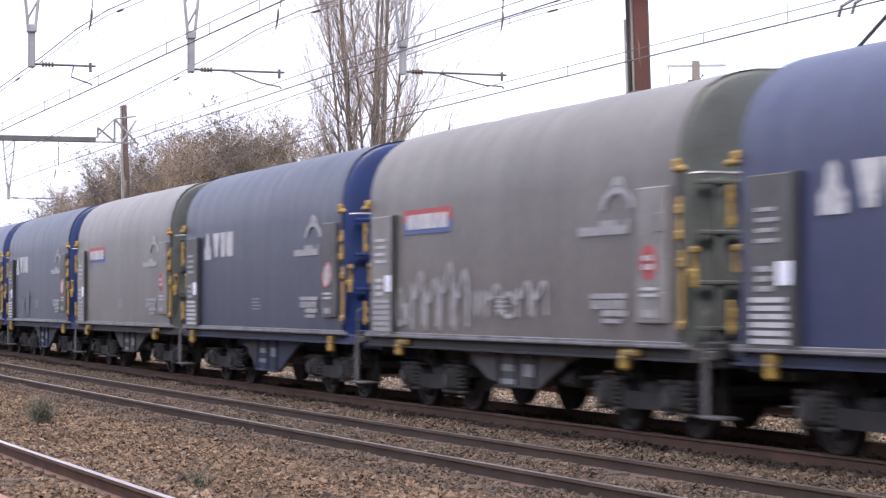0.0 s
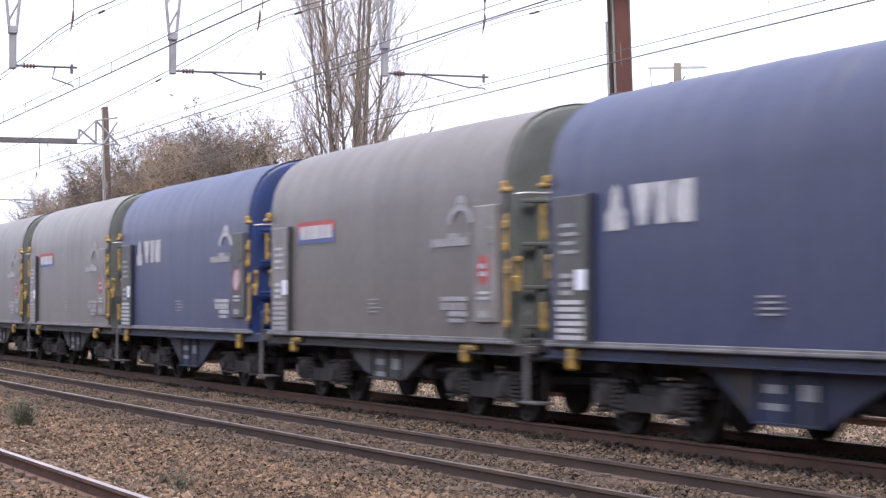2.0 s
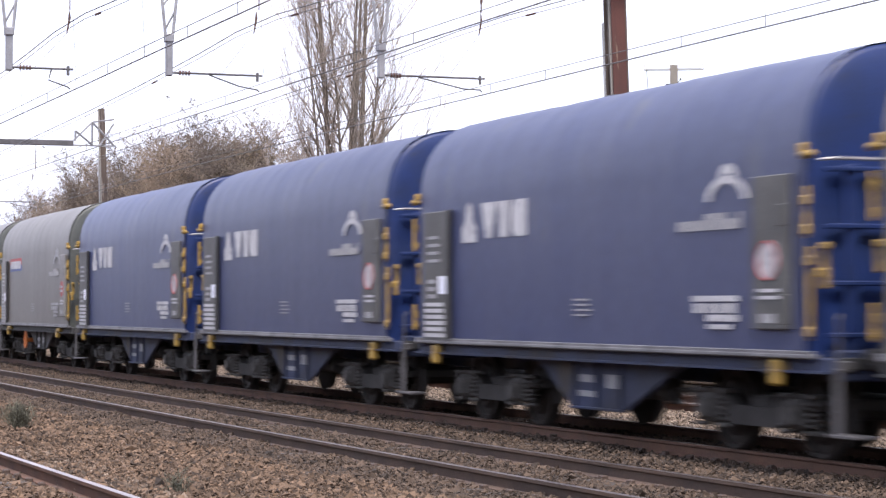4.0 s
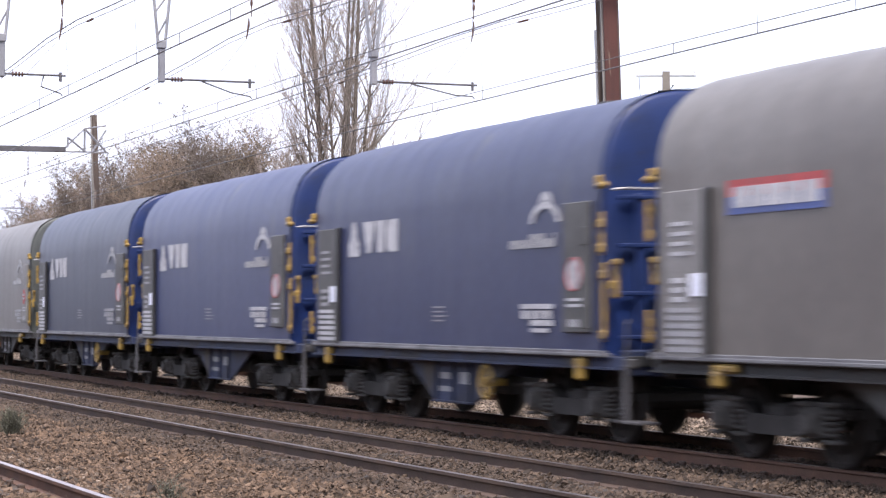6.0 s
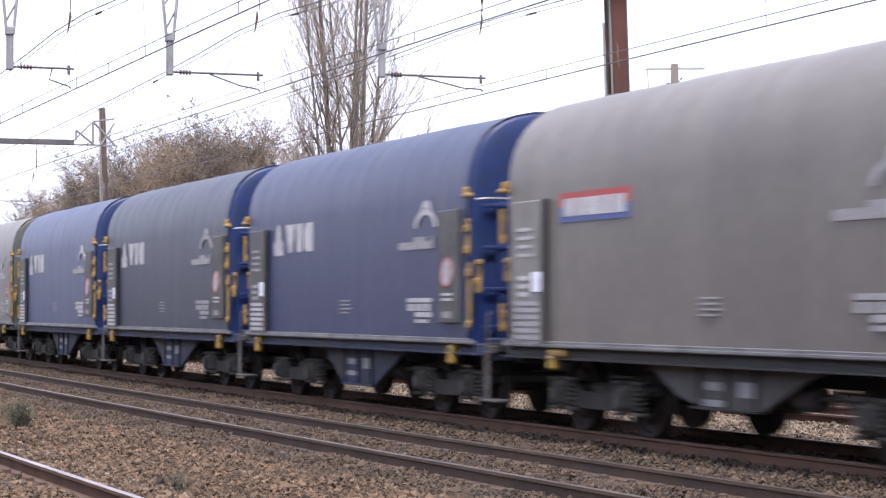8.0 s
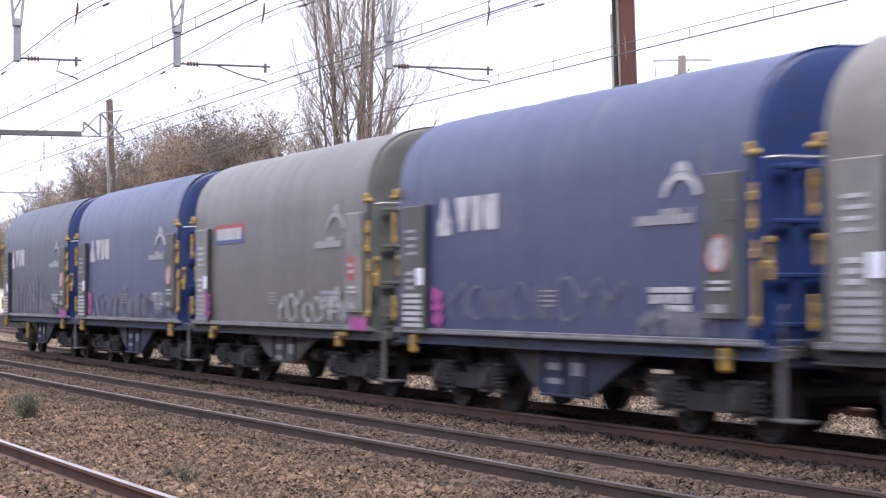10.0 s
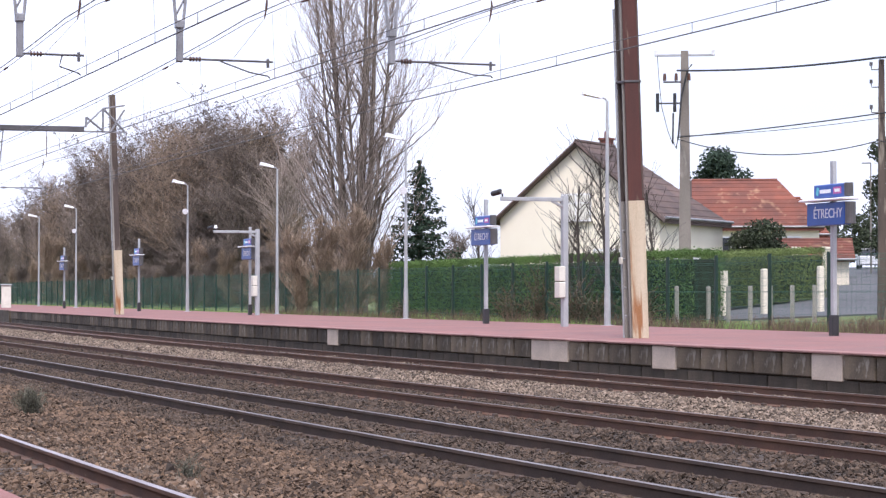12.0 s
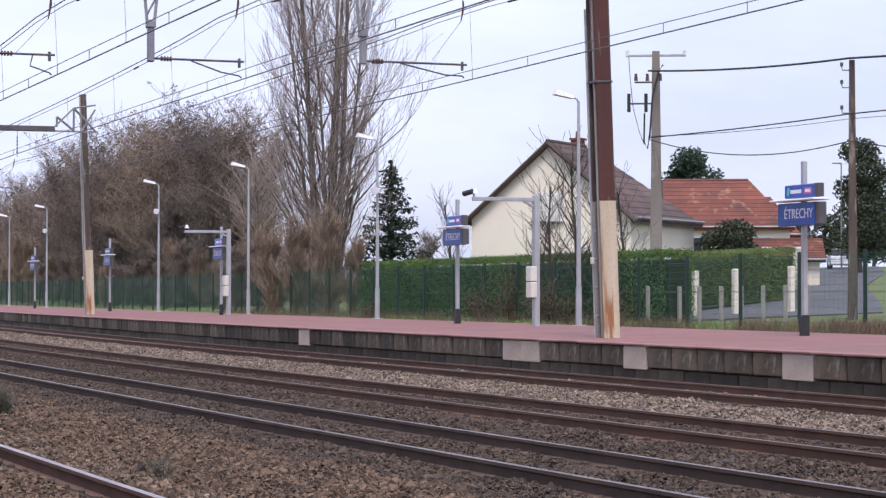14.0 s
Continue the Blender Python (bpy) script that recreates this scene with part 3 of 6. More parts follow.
def wheelset_geo():
    g = Geo()
    g.tube((0, -1.0, 0), (0, 1.0, 0), 0.08, n=12)
    for y in (-GAUGE, GAUGE):
        d = 1 if y > 0 else -1
        n = 28
        rings = [(y + 0.066 * d, 0.16), (y + 0.066 * d, 0.28), (y + 0.03 * d, 0.32), (y + 0.03 * d, 0.39), (y + 0.066 * d, 0.405), (y + 0.066 * d, 0.452), (y - 0.045 * d, 0.46), (y - 0.06 * d, 0.487), (y - 0.07 * d, 0.48), (y - 0.07 * d, 0.16)]
        vs = [(r * math.cos(2 * math.pi * i / n), q, r * math.sin(2 * math.pi * i / n)) for q, r in rings for i in range(n)]
        m = len(rings)
        fs = [(k * n + i, k * n + (i + 1) % n, ((k + 1) % m) * n + (i + 1) % n, ((k + 1) % m) * n + i) for k in range(m) for i in range(n)]
        g.add(vs, fs)
        for i in range(3):  # balance marks on the disc
            a = i * 2.09
            g.box((0.24 * math.cos(a), y + 0.07 * d, 0.24 * math.sin(a)), (0.05, 0.02, 0.05))
    return g


def bogie_meshes():
    near = Geo()
    box = Geo().box((0, 0, 0), (0.3, 0.26, 0.3), 0.05).tube((0, -0.13, 0), (0, -0.19, 0), 0.1, n=12)
    spring = Geo()
    for x in (0.0,):
        pts = [(x + 0.075 * math.cos(a * 0.9), 0.075 * math.sin(a * 0.9), -0.16 + 0.008 * a) for a in range(40)]
        spring.path(pts, 0.02, 5)
        spring.tube((x, 0, -0.2), (x, 0, -0.16), 0.11, n=10)
        spring.tube((x, 0, 0.16), (x, 0, 0.2), 0.11, n=10)
    beam = Geo().box((0, 0, 0.5), (0.45, 2.0, 0.22), 0.03)
    beam.box((-1.3, 0, 0.55), (0.1, 2.0, 0.12), 0.02).box((1.3, 0, 0.55), (0.1, 2.0, 0.12), 0.02)
    beam.tube((0, 0, 0.6), (0, 0, 0.86), 0.28, n=14)
    shoe = Geo().box((0, 0, 0), (0.07, 0.1, 0.34), 0.02).box((0, 0, 0.22), (0.04, 0.04, 0.25))
    return {
        "near": bogie_frame_geo(-1.0).mesh("side_frame", "bogie"), "far": bogie_frame_geo(1.0).mesh("side_frame", "bogie"),
        "box": box.mesh("axle_box", "bogie_dusty"), "spring": spring.mesh("spring", "bogie_dusty", True), "beam": beam.mesh("bolster", "bogie"),
        "shoe": shoe.mesh("brake_shoe", "bogie"), "wheelset": wheelset_geo().mesh("wheelset", "wheel"),
    }


BOGIE = bogie_meshes()


def build_bogie(wagon, x):
    """A two-axle bogie: side frames, bolster, axle boxes, springs, brake shoes and two wheelsets that turn."""
    bogie = part("bogie", BOGIE["beam"], "bogie", wagon, "dark brown two-axle bogie", pose(x, 0, 0))
    part("side_frame", BOGIE["near"], "bogie", bogie)
    part("side_frame", BOGIE["far"], "bogie", bogie)
    for a in (-0.9, 0.9):
        part("wheelset", BOGIE["wheelset"], "wheel", bogie, at=pose(a, 0, 0.46))
        for y in (-1.03, 1.03):
            part("axle_box", BOGIE["box"], "bogie", bogie, at=pose(a, y, 0.46, rz=0 if y < 0 else 180))
            for q in (-0.26, 0.26):
                part("spring", BOGIE["spring"], "bogie", bogie, at=pose(a + q, y, 0.46))
        for d in (-0.53, 0.53):
            part("brake_shoe", BOGIE["shoe"], "bogie", bogie, at=pose(a + d, -GAUGE, 0.46))
    return bogie


def latch_geo(z0, z1):
    """A yellow locking bar with its claw and keepers."""
    g = Geo()
    g.box((0, 0, (z0 + z1) / 2), (0.045, 0.045, z1 - z0), 0.01)
    for z in (z0 + 0.08, z1 - 0.14):
        g.box((0.02, -0.02, z), (0.1, 0.06, 0.11), 0.02)
    return g


def claw_geo():
    g = Geo().box((0, 0, 0), (0.2, 0.1, 0.08), 0.03)
    return g.box((-0.07, 0, 0.07), (0.07, 0.08, 0.1), 0.02)


def blocks_logo(g, x, z, y, h):
    """Plain blocks in place of a lettered mark, and a drop beside it."""
    y0, y1 = y - 0.002, y + 0.004
    drop = [(0.0, 0.0), (1.04, 0.0), (1.06, 0.42), (0.78, 0.62), (0.74, 1.0), (0.52, 1.14), (0.3, 1.0), (0.26, 0.62), (-0.02, 0.42)]
    g.plate([(x + a * h, z - 0.04 + b * h) for a, b in drop], y0, y1)
    x += 1.36 * h
    g.plate([(x + a * h, z + b * h) for a, b in ((0.42, 0), (0.84, 0), (1.18, 1), (0.08, 1))], y0, y1)
    x += 1.24 * h
    g.plate([(x + a * h, z + b * h) for a, b in ((0.2, 0), (0.76, 0), (0.94, 1), (0.02, 1))], y0, y1)
    x += 1.04 * h
    g.plate([(x + a * h, z + b * h) for a, b in ((0.2, 0), (1.0, 0), (1.0, 1), (0.2, 1), (0.0, 0.8), (0.0, 0.2))], y0, y1)
    return g


def bar_word(g, x, z, y, width, height):
    """A line of faint print as short uneven blocks."""
    rng = random.Random(9)
    end = x + width
    while x < end - 0.04:
        w = rng.uniform(0.06, 0.12)
        h = height * rng.choice((0.62, 0.62, 1.0))
        g.box((x + w / 2, y, z + h / 2), (w, 0.006, h))
        x += w + 0.028
    return g


def arc_logo(g, x, z, y):
    """A bowed emblem: a wide arc that thins to its feet under a smaller cap."""
    def bow(cx, cz, rx, rz, d0, d1, a0, a1):
        outer, inner = [], []
        for i in range(11):
            f = i / 10
            a = radians(a0 + (a1 - a0) * f)
            d = d0 + (d1 - d0) * math.sin(math.pi * f)
            outer.append((cx + rx * math.cos(a), cz + rz * math.sin(a)))
            inner.append((cx + (rx - d) * math.cos(a), cz + (rz - d) * math.sin(a)))
        g.plate(outer + inner[::-1], y - 0.002, y + 0.004)
    bow(x, z - 0.02, 0.45, 0.27, 0.11, 0.08, 4, 176)
    bow(x + 0.02, z + 0.2, 0.19, 0.17, 0.07, 0.1, 10, 170)
    return g


def rows_of_bars(g, x, z, y, width, height, lines, fill=0.5, seed=1):
    """Unreadable small print: plain bars of uneven length."""
    rng = random.Random(seed)
    step = height / lines
    for i in range(lines):
        w = width * rng.uniform(0.65, 1.0)
        zz = z + height - (i + 0.5) * step
        g.box((x + w / 2, y, zz), (w, 0.006, step * fill))
    return g


def build_wagon(colour):
    """One hooded coil wagon. Local x points the way it runs; y = -SIDE is the side that the camera sees."""
    grey = colour == "g"
    cover = {"b": "tarp_blue", "s": "tarp_slate", "g": "tarp_grey"}[colour]
    wall = "end_green" if grey else "end_blue"
    frame_mat = "frame_dark" if grey else "frame_blue"
    label = {"b": "blue sliding-hood coil wagon with white markings on the track", "s": "dirty slate-blue sliding-hood coil wagon with white markings", "g": "grey sliding-hood coil wagon with a red and blue panel"}[colour]
    w = thing("covered_wagon", label, "freight wagon", group="wagons of the freight train")
    part("cover", cover_geo(), cover, w, "weathered sliding cover", smooth=True)
    for ex, way in ((5.12, 1), (-5.28, -1)):
        ew = part("end_wall", end_wall_geo(ex, way), wall, w, "grey-green arched end wall" if grey else "deep blue arched end wall", smooth=True)
        end_pieces(w, ew, wall, ex, way)
    for y in (-1, 1):
        part("guide_rail", Geo().box((0, y * (SIDE + 0.02), 1.05), (10.7, 0.09, 0.05), 0.012).box((0, y * (SIDE + 0.045), 1.078), (10.7, 0.03, 0.05), 0.006), "sill_pale", w)
        part("solebar", Geo().box((0, y * (SIDE - 0.1), 0.96), (10.9, 0.12, 0.15), 0.015).box((0, y * (SIDE - 0.06), 0.9), (10.9, 0.16, 0.025)), frame_mat, w)
        belly = [(-2.3, 0.92), (-1.95, 0.9), (-1.1, 0.54), (-0.6, 0.45), (0.7, 0.44), (1.6, 0.8), (2.15, 0.92)] if grey else [(-2.3, 0.9), (-1.65, 0.82), (-0.75, 0.33), (0.7, 0.33), (1.95, 0.82), (2.3, 0.9)]
        tr = Geo().plate(belly, y * 1.16 - 0.03, y * 1.16 + 0.03)
        low = min(q for _, q in belly)
        truss = part("side_truss", tr, "frame_grey" if grey else frame_mat, w)
        part("bottom_flange", Geo().box((0, y * 1.19, low), (1.4, 0.1, 0.03), 0.006), frame_mat, truss)
        for rib in (-0.62, 0.0, 0.62):
            part("rib", Geo().box((rib, y * 1.2, (low + 0.9) / 2), (0.03, 0.05, 0.86 - low), 0.006), frame_mat, truss)
    part("floor", Geo().box((0, 0, 0.98), (10.9, 2.5, 0.12), 0.01), "frame_dark", w)
    part("centre_sill", Geo().box((0, 0, 0.8), (11.2, 0.5, 0.28), 0.02).box((-5.35, 0, 0.96), (0.14, 2.5, 0.3), 0.02).box((5.35, 0, 0.96), (0.14, 2.5, 0.3), 0.02), frame_mat, w)
    part("brake_tank", Geo().tube((-0.55, -0.75, 0.62), (0.55, -0.75, 0.62), 0.17, n=14), "bogie", w)
    part("brake_cylinder", Geo().tube((1.1, -0.95, 0.6), (1.5, -0.95, 0.6), 0.13, n=12).tube((1.5, -0.95, 0.6), (2.1, -0.95, 0.62), 0.03, n=6), "bogie", w)
    for x in (-3.5, 3.5):
        build_bogie(w, x)
    for e in (-1, 1):
        for y in (-0.87, 0.87):
            b = Geo().tube((e * 5.42, y, 1.02), (e * 5.72, y, 1.02), 0.11, n=14).tube((e * 5.7, y, 1.02), (e * 5.86, y, 1.02), 0.08, n=12).tube((e * 5.86, y, 1.02), (e * 5.905, y, 1.02), 0.225, 0.2, n=18)
            part("buffer", b, "bogie", w)
        c = Geo().box((e * 5.6, 0, 1.0), (0.4, 0.12, 0.14), 0.03).tube((e * 5.75, -0.06, 1.0), (e * 5.9, -0.06, 0.9), 0.03, n=6).tube((e * 5.75, 0.06, 1.0), (e * 5.9, 0.06, 0.9), 0.03, n=6)
        part("coupling", c, "bogie", w)
        pipe = [(e * (5.42 + 0.48 * k / 8), 0.3, 0.85 - 0.3 * math.sin(math.pi * k / 9)) for k in range(9)]
        part("brake_hose", Geo().path(pipe, 0.025, 6), "black_paint", w)
        # step at the corner and its upright
        if e > 0:
            st = Geo().box((5.62, -1.2, 0.3), (0.5, 0.26, 0.035), 0.008).box((5.52, -1.3, 0.62), (0.13, 0.03, 0.64), 0.008).box((5.52, -1.24, 0.96), (0.15, 0.12, 0.1), 0.01)
            part("corner_step", st, "steel_dark", w)
        part("hand_pole", Geo().path([(e * 5.5, -1.15, 0.9), (e * 5.5, -1.28, 0.95), (e * 5.5, -1.28, 1.4), (e * 5.4, -1.2, 1.45)], 0.018, 6), "steel_dark", w)
        # locking gear on the near edge of each end
        for y in (-1, 1):
            yy = y * (SIDE + 0.03)
            if e > 0:
                part("locking_bar", latch_geo(1.2, 2.1), "yellow", w, at=pose(5.27, yy, 0))
                part("locking_bar", latch_geo(2.18, 2.68), "yellow", w, at=pose(5.21, yy, 0))
                part("locking_hook", Geo().box((0, 0, 0), (0.16, 0.07, 0.09), 0.02).box((0.06, 0, -0.09), (0.06, 0.06, 0.14), 0.015), "yellow", w, at=pose(5.4, yy * 0.96, 1.85))
            else:
                part("locking_bar", latch_geo(1.2, 1.56), "yellow", w, at=pose(-5.45, yy, 0, rz=180))
                part("locking_bar", latch_geo(2.3, 2.76), "yellow", w, at=pose(-5.45, yy, 0, rz=180))
            part("locking_claw", claw_geo(), "yellow", w, at=pose(5.22 if e > 0 else -5.4, yy, 2.98, rz=0 if e > 0 else 180))
            part("locking_lever", Geo().box((0, 0, 0), (0.09, 0.06, 0.3), 0.02).box((0.05, -0.02, 0.12), (0.14, 0.06, 0.08), 0.02), "yellow", w, at=pose(5.36 if e > 0 else -5.5, yy * 0.93, 1.98))
            part("towing_hook", (Geo().box((0.1, 0, 0.06), (0.46, 0.12, 0.1), 0.03).box((-0.04, -0.02, -0.05), (0.16, 0.12, 0.18), 0.03) if grey else Geo().box((0, 0, 0.05), (0.2, 0.12, 0.14), 0.03).box((0, -0.02, -0.06), (0.14, 0.12, 0.18), 0.03)), "yellow", w, at=pose(e * (3.85 if grey else 4.62), y * SIDE, 0.9))
        part("end_handrail", Geo().path([(e * 5.33, -1.36, 2.93), (e * 5.38, -1.24, 2.94), (e * 5.38, 1.24, 2.94), (e * 5.33, 1.36, 2.93)], 0.018, 6), "steel", w)
    # plates and print on the near side, and the same on the far side
    y = -SIDE - 0.018
    plate = "plate_grey" if grey else "plate_dark"
    pl = part("data_panel", Geo().box((-4.58, y - 0.02, 1.94), (0.9, 0.045, 1.76), 0.012), plate, w)
    part("panel_edge", Geo().box((-4.08, y - 0.035, 1.95), (0.09, 0.06, 1.76), 0.01), "black_paint", w)
    pr = part("lever_panel", Geo().box((4.55, y - 0.015, 2.06), (0.74, 0.04, 1.52), 0.012).box((4.78, y - 0.03, 2.42), (0.14, 0.03, 0.22), 0.01).box((4.82, y - 0.03, 1.5), (0.12, 0.03, 0.3), 0.01), plate, w)
    part("label_sheet", Geo().box((-4.28, y - 0.048, 1.82), (0.3, 0.008, 0.24), 0.003), "paper", pl, "white paper label sheet")
    part("small_print", rows_of_bars(Geo(), -4.85, 2.1, y - 0.046, 0.5, 0.42, 4, 0.4, 3), "print_faint" if not grey else "print_white", pl)
    part("small_print", rows_of_bars(Geo(), -4.85, 1.62, y - 0.046, 0.42, 0.3, 3, 0.55, 4), "print_faint" if not grey else "print_white", pl)
    part("small_print", rows_of_bars(Geo(), -4.96, 1.1, y - 0.046, 0.78, 0.5, 6, 0.62, 5), "print_faint" if grey else "print_white", pl)
    disc = Geo()
    disc.plate([(4.5 + 0.21 * math.cos(i * math.pi / 12), 1.98 + 0.2 * math.sin(i * math.pi / 12)) for i in range(24)], y - 0.04, y - 0.034)
    part("round_sign", disc, "red_print" if grey else "print_white", pr)
    part("round_sign_bar", Geo().box((4.5, y - 0.044, 2.03), (0.24, 0.006, 0.06)).box((4.5, y - 0.044, 1.93), (0.24, 0.006, 0.06)), "print_white" if grey else "red_print", pr) if grey else part("round_sign_ring", Geo().ring((4.5, y - 0.042, 1.98), 1, 0.19, 0.01), "red_print", pr)
    part("small_print", rows_of_bars(Geo(), 4.3, 1.58, y - 0.04, 0.44, 0.14, 2, 0.5, 6), "print_white", pr)
    part("small_print", rows_of_bars(Geo(), 4.36, 1.36, y - 0.04, 0.36, 0.1, 1, 0.9, 7), "print_faint", pr)
    yc = -SIDE - 0.02
    if grey:
        part("side_mark", Geo().plate([(-3.7, 2.7), (-1.8, 2.7), (-1.8, 2.87), (-3.7, 2.87)], yc, yc + 0.006), "red_print", w, "faded red band of the side mark")
        part("side_mark", Geo().plate([(-3.7, 2.52), (-1.8, 2.52), (-1.8, 2.7), (-3.7, 2.7)], yc, yc + 0.006), "blue_print", w, "faded blue band of the side mark")
        for i in range(5):
            part("side_mark", Geo().box((-3.42 + 0.335 * i, yc - 0.003, 2.69), (0.3, 0.006, 0.21), 0.002), "print_white", w, "white block of the side mark")
    else:
        part("side_mark", blocks_logo(Geo(), -3.68, 2.41, yc, 0.46), "print_white", w)
    soft = "print_faint" if colour in "gs" else "print_white"
    part("emblem", arc_logo(Geo(), 3.6, 2.62, yc), soft, w)
    part("emblem_bar", bar_word(Geo(), 2.52, 2.32, yc, 1.42, 0.17), "print_faint", w)
    tb = Geo().box((3.34, yc, 1.61), (0.98, 0.006, 0.06))
    for i in range(4):
        tb.box((2.97 + 0.24 * i, yc, 1.51), (0.16, 0.006, 0.1))
    tb.box((3.5, yc, 1.41), (0.66, 0.006, 0.07)).box((3.44, yc, 1.32), (0.5, 0.006, 0.05))
    part("small_print", tb, soft, w)
    part("small_print", rows_of_bars(Geo(), -0.16, 1.4, yc, 0.52, 0.24, 4, 0.35, 11), "print_faint", w)
    t = Geo().box((-0.3, -1.2, 0.68), (0.36, 0.01, 0.09)).box((0.4, -1.2, 0.66), (0.3, 0.01, 0.16))
    part("small_print", t, "print_faint", w)
    part("small_print", Geo().box((-0.3, -1.2, 0.5), (0.45, 0.01, 0.07)), "print_faint", w)
    return w


def spray(points, y, width):
    """One sprayed stroke, flat on the cover."""
    g = Geo()
    n = len(points)
    vs = []
    for k, (x, z) in enumerate(points):
        x0, z0 = points[max(k - 1, 0)]
        x1, z1 = points[min(k + 1, n - 1)]
        d = Vector((x1 - x0, z1 - z0)).normalized() if (x1, z1) != (x0, z0) else Vector((1, 0))
        ww = width * (0.7 + 0.5 * math.sin(k * 1.3) ** 2) / 2
        vs += [(x - d.y * ww, y, z + d.x * ww), (x + d.y * ww, y, z - d.x * ww), (x - d.y * ww, y + 0.004, z + d.x * ww), (x + d.y * ww, y + 0.004, z - d.x * ww)]
    fs = []
    for k in range(n - 1):
        a, b = 4 * k, 4 * k + 4
        fs += [(a, a + 1, b + 1, b), (a + 2, b + 2, b + 3, a + 3), (a, b, b + 2, a + 2), (a + 1, a + 3, b + 3, b + 1)]
    return g.add(vs, fs)


def scrawl(wagon, x0, x1, z0, z1, seed, material, width=0.05, loops=7):
    """Sprayed loops that spell nothing."""
    rng = random.Random(seed)
    step = (x1 - x0) / loops
    for i in range(loops):
        cx = x0 + (i + 0.5) * step
        h = (z1 - z0) * rng.uniform(0.6, 1.0)
        kind = rng.randrange(3)
        pts = []
        if kind == 0:
            pts = [(cx + 0.42 * step * math.cos(a * 0.5), z0 + h / 2 + h / 2 * math.sin(a * 0.5)) for a in range(0, 12)]
        elif kind == 1:
            pts = [(cx - 0.4 * step + 0.8 * step * k / 12, z0 + h * (0.5 + 0.5 * math.sin(k * 1.05 + seed))) for k in range(13)]
        else:
            pts = [(cx - 0.4 * step, z0 + h * q / 5) for q in range(6)] + [(cx - 0.4 * step + 0.8 * step * q / 6, z0 + h * (1 - 0.3 * math.sin(q))) for q in range(1, 7)] + [(cx + 0.4 * step, z0 + h * (0.7 - 0.12 * q)) for q in range(1, 6)]
        part("graffiti", spray(pts, -SIDE - 0.027, width), material, wagon, "sprayed graffiti stroke")


def add_hand_wheel(wagon, x, material, label):
    g = Geo().ring((0, 0, 0), 1, 0.21, 0.026, 22, 6).tube((0, -0.04, 0), (0, 0.25, 0), 0.06, n=10)
    for i in range(4):
        a = i * math.pi / 2 + 0.4
        g.tube((0, 0, 0), (0.2 * math.cos(a), 0, 0.2 * math.sin(a)), 0.022, n=6)
    part("hand_wheel", g, material, wagon, label, pose(x, -SIDE + 0.04, 0.65))


def mark_small_print():
    for ob in scene.objects:
        if ob.name.startswith(("small_print", "emblem")):
            ob["kind"] = "stuff"


def build_train():
    first = {}
    train = []
    for i, c in enumerate(TRAIN):
        if c not in first:
            first[c] = build_wagon(c)
            train.append(first[c])
        else:
            train.append(copy_thing(first[c], pose(0, 0, 0)))
    return train


def dress_train(train):
    """What sets single wagons apart."""
    one = train[1]
    scrawl(one, -3.4, -1.1, 1.15, 1.9, 5, "spray_white", 0.07, 4)
    scrawl(one, -1.0, 1.6, 1.35, 1.85, 8, "spray_white", 0.06, 5)
    scrawl(one, -4.0, -3.5, 1.2, 1.75, 2, "spray_white", 0.05, 2)
    one["label"] = "grey sliding-hood coil wagon with white sprayed graffiti"
    scrawl(train[4], -3.0, -1.2, 1.15, 1.9, 21, "spray_dull", 0.06, 4)
    scrawl(train[25], 0.5, 4.3, 1.15, 1.6, 13, "spray_white", 0.06, 8)
    scrawl(train[24], 2.6, 4.4, 1.1, 1.4, 14, "spray_dull", 0.1, 5)
    scrawl(train[24], -3.3, 2.4, 1.25, 1.8, 18, "spray_dull", 0.035, 8)
    scrawl(train[26], -3.6, 5.2, 1.1, 1.75, 15, "spray_dull", 0.09, 13)
    scrawl(train[27], -3.6, 2.2, 1.1, 2.0, 17, "spray_dull", 0.06, 11)
    scrawl(train[27], 1.2, 3.6, 1.15, 1.45, 19, "spray_dull", 0.14, 8)
    for k, x in ((25, 4.9), (26, -3.75), (27, 4.9), (24, -3.7), (25, -4.1)):
        pts = [(x + 0.2 * math.sin(a * 2.1), 1.15 + 0.055 * a) for a in range(9)] if x < 0 else [(x - 0.4 + 0.1 * a, 1.13 + 0.04 * math.sin(a * 2)) for a in range(9)]
        part("graffiti", spray(pts, -SIDE - 0.026 - (0.05 if abs(x) > 3.9 else 0), 0.17), "spray_pink", train[k], "pink sprayed patch")
    train[25]["label"] = "grey sliding-hood coil wagon with pale graffiti and pink paint"
    train[26]["label"] = "blue sliding-hood coil wagon with faint graffiti along its side"
    train[27]["label"] = "slate-blue last wagon of the train with white graffiti"
    add_hand_wheel(train[13], -1.4, "orange", "orange brake hand wheel")
    add_hand_wheel(train[18], -1.3, "orange", "orange brake hand wheel")
    add_hand_wheel(train[15], 1.6, "yellow", "yellow brake hand wheel")
    add_hand_wheel(train[17], 1.8, "yellow", "yellow brake hand wheel")
    add_hand_wheel(train[27], -1.2, "yellow", "yellow brake hand wheel")
    for y in (-1.25, 1.25):
        part("tail_lamp", Geo().box((-5.5, y, 1.5), (0.08, 0.16, 0.16), 0.03), "red_print", train[27], "red tail lamp")


train = build_train()
mark_small_print()
dress_train(train)


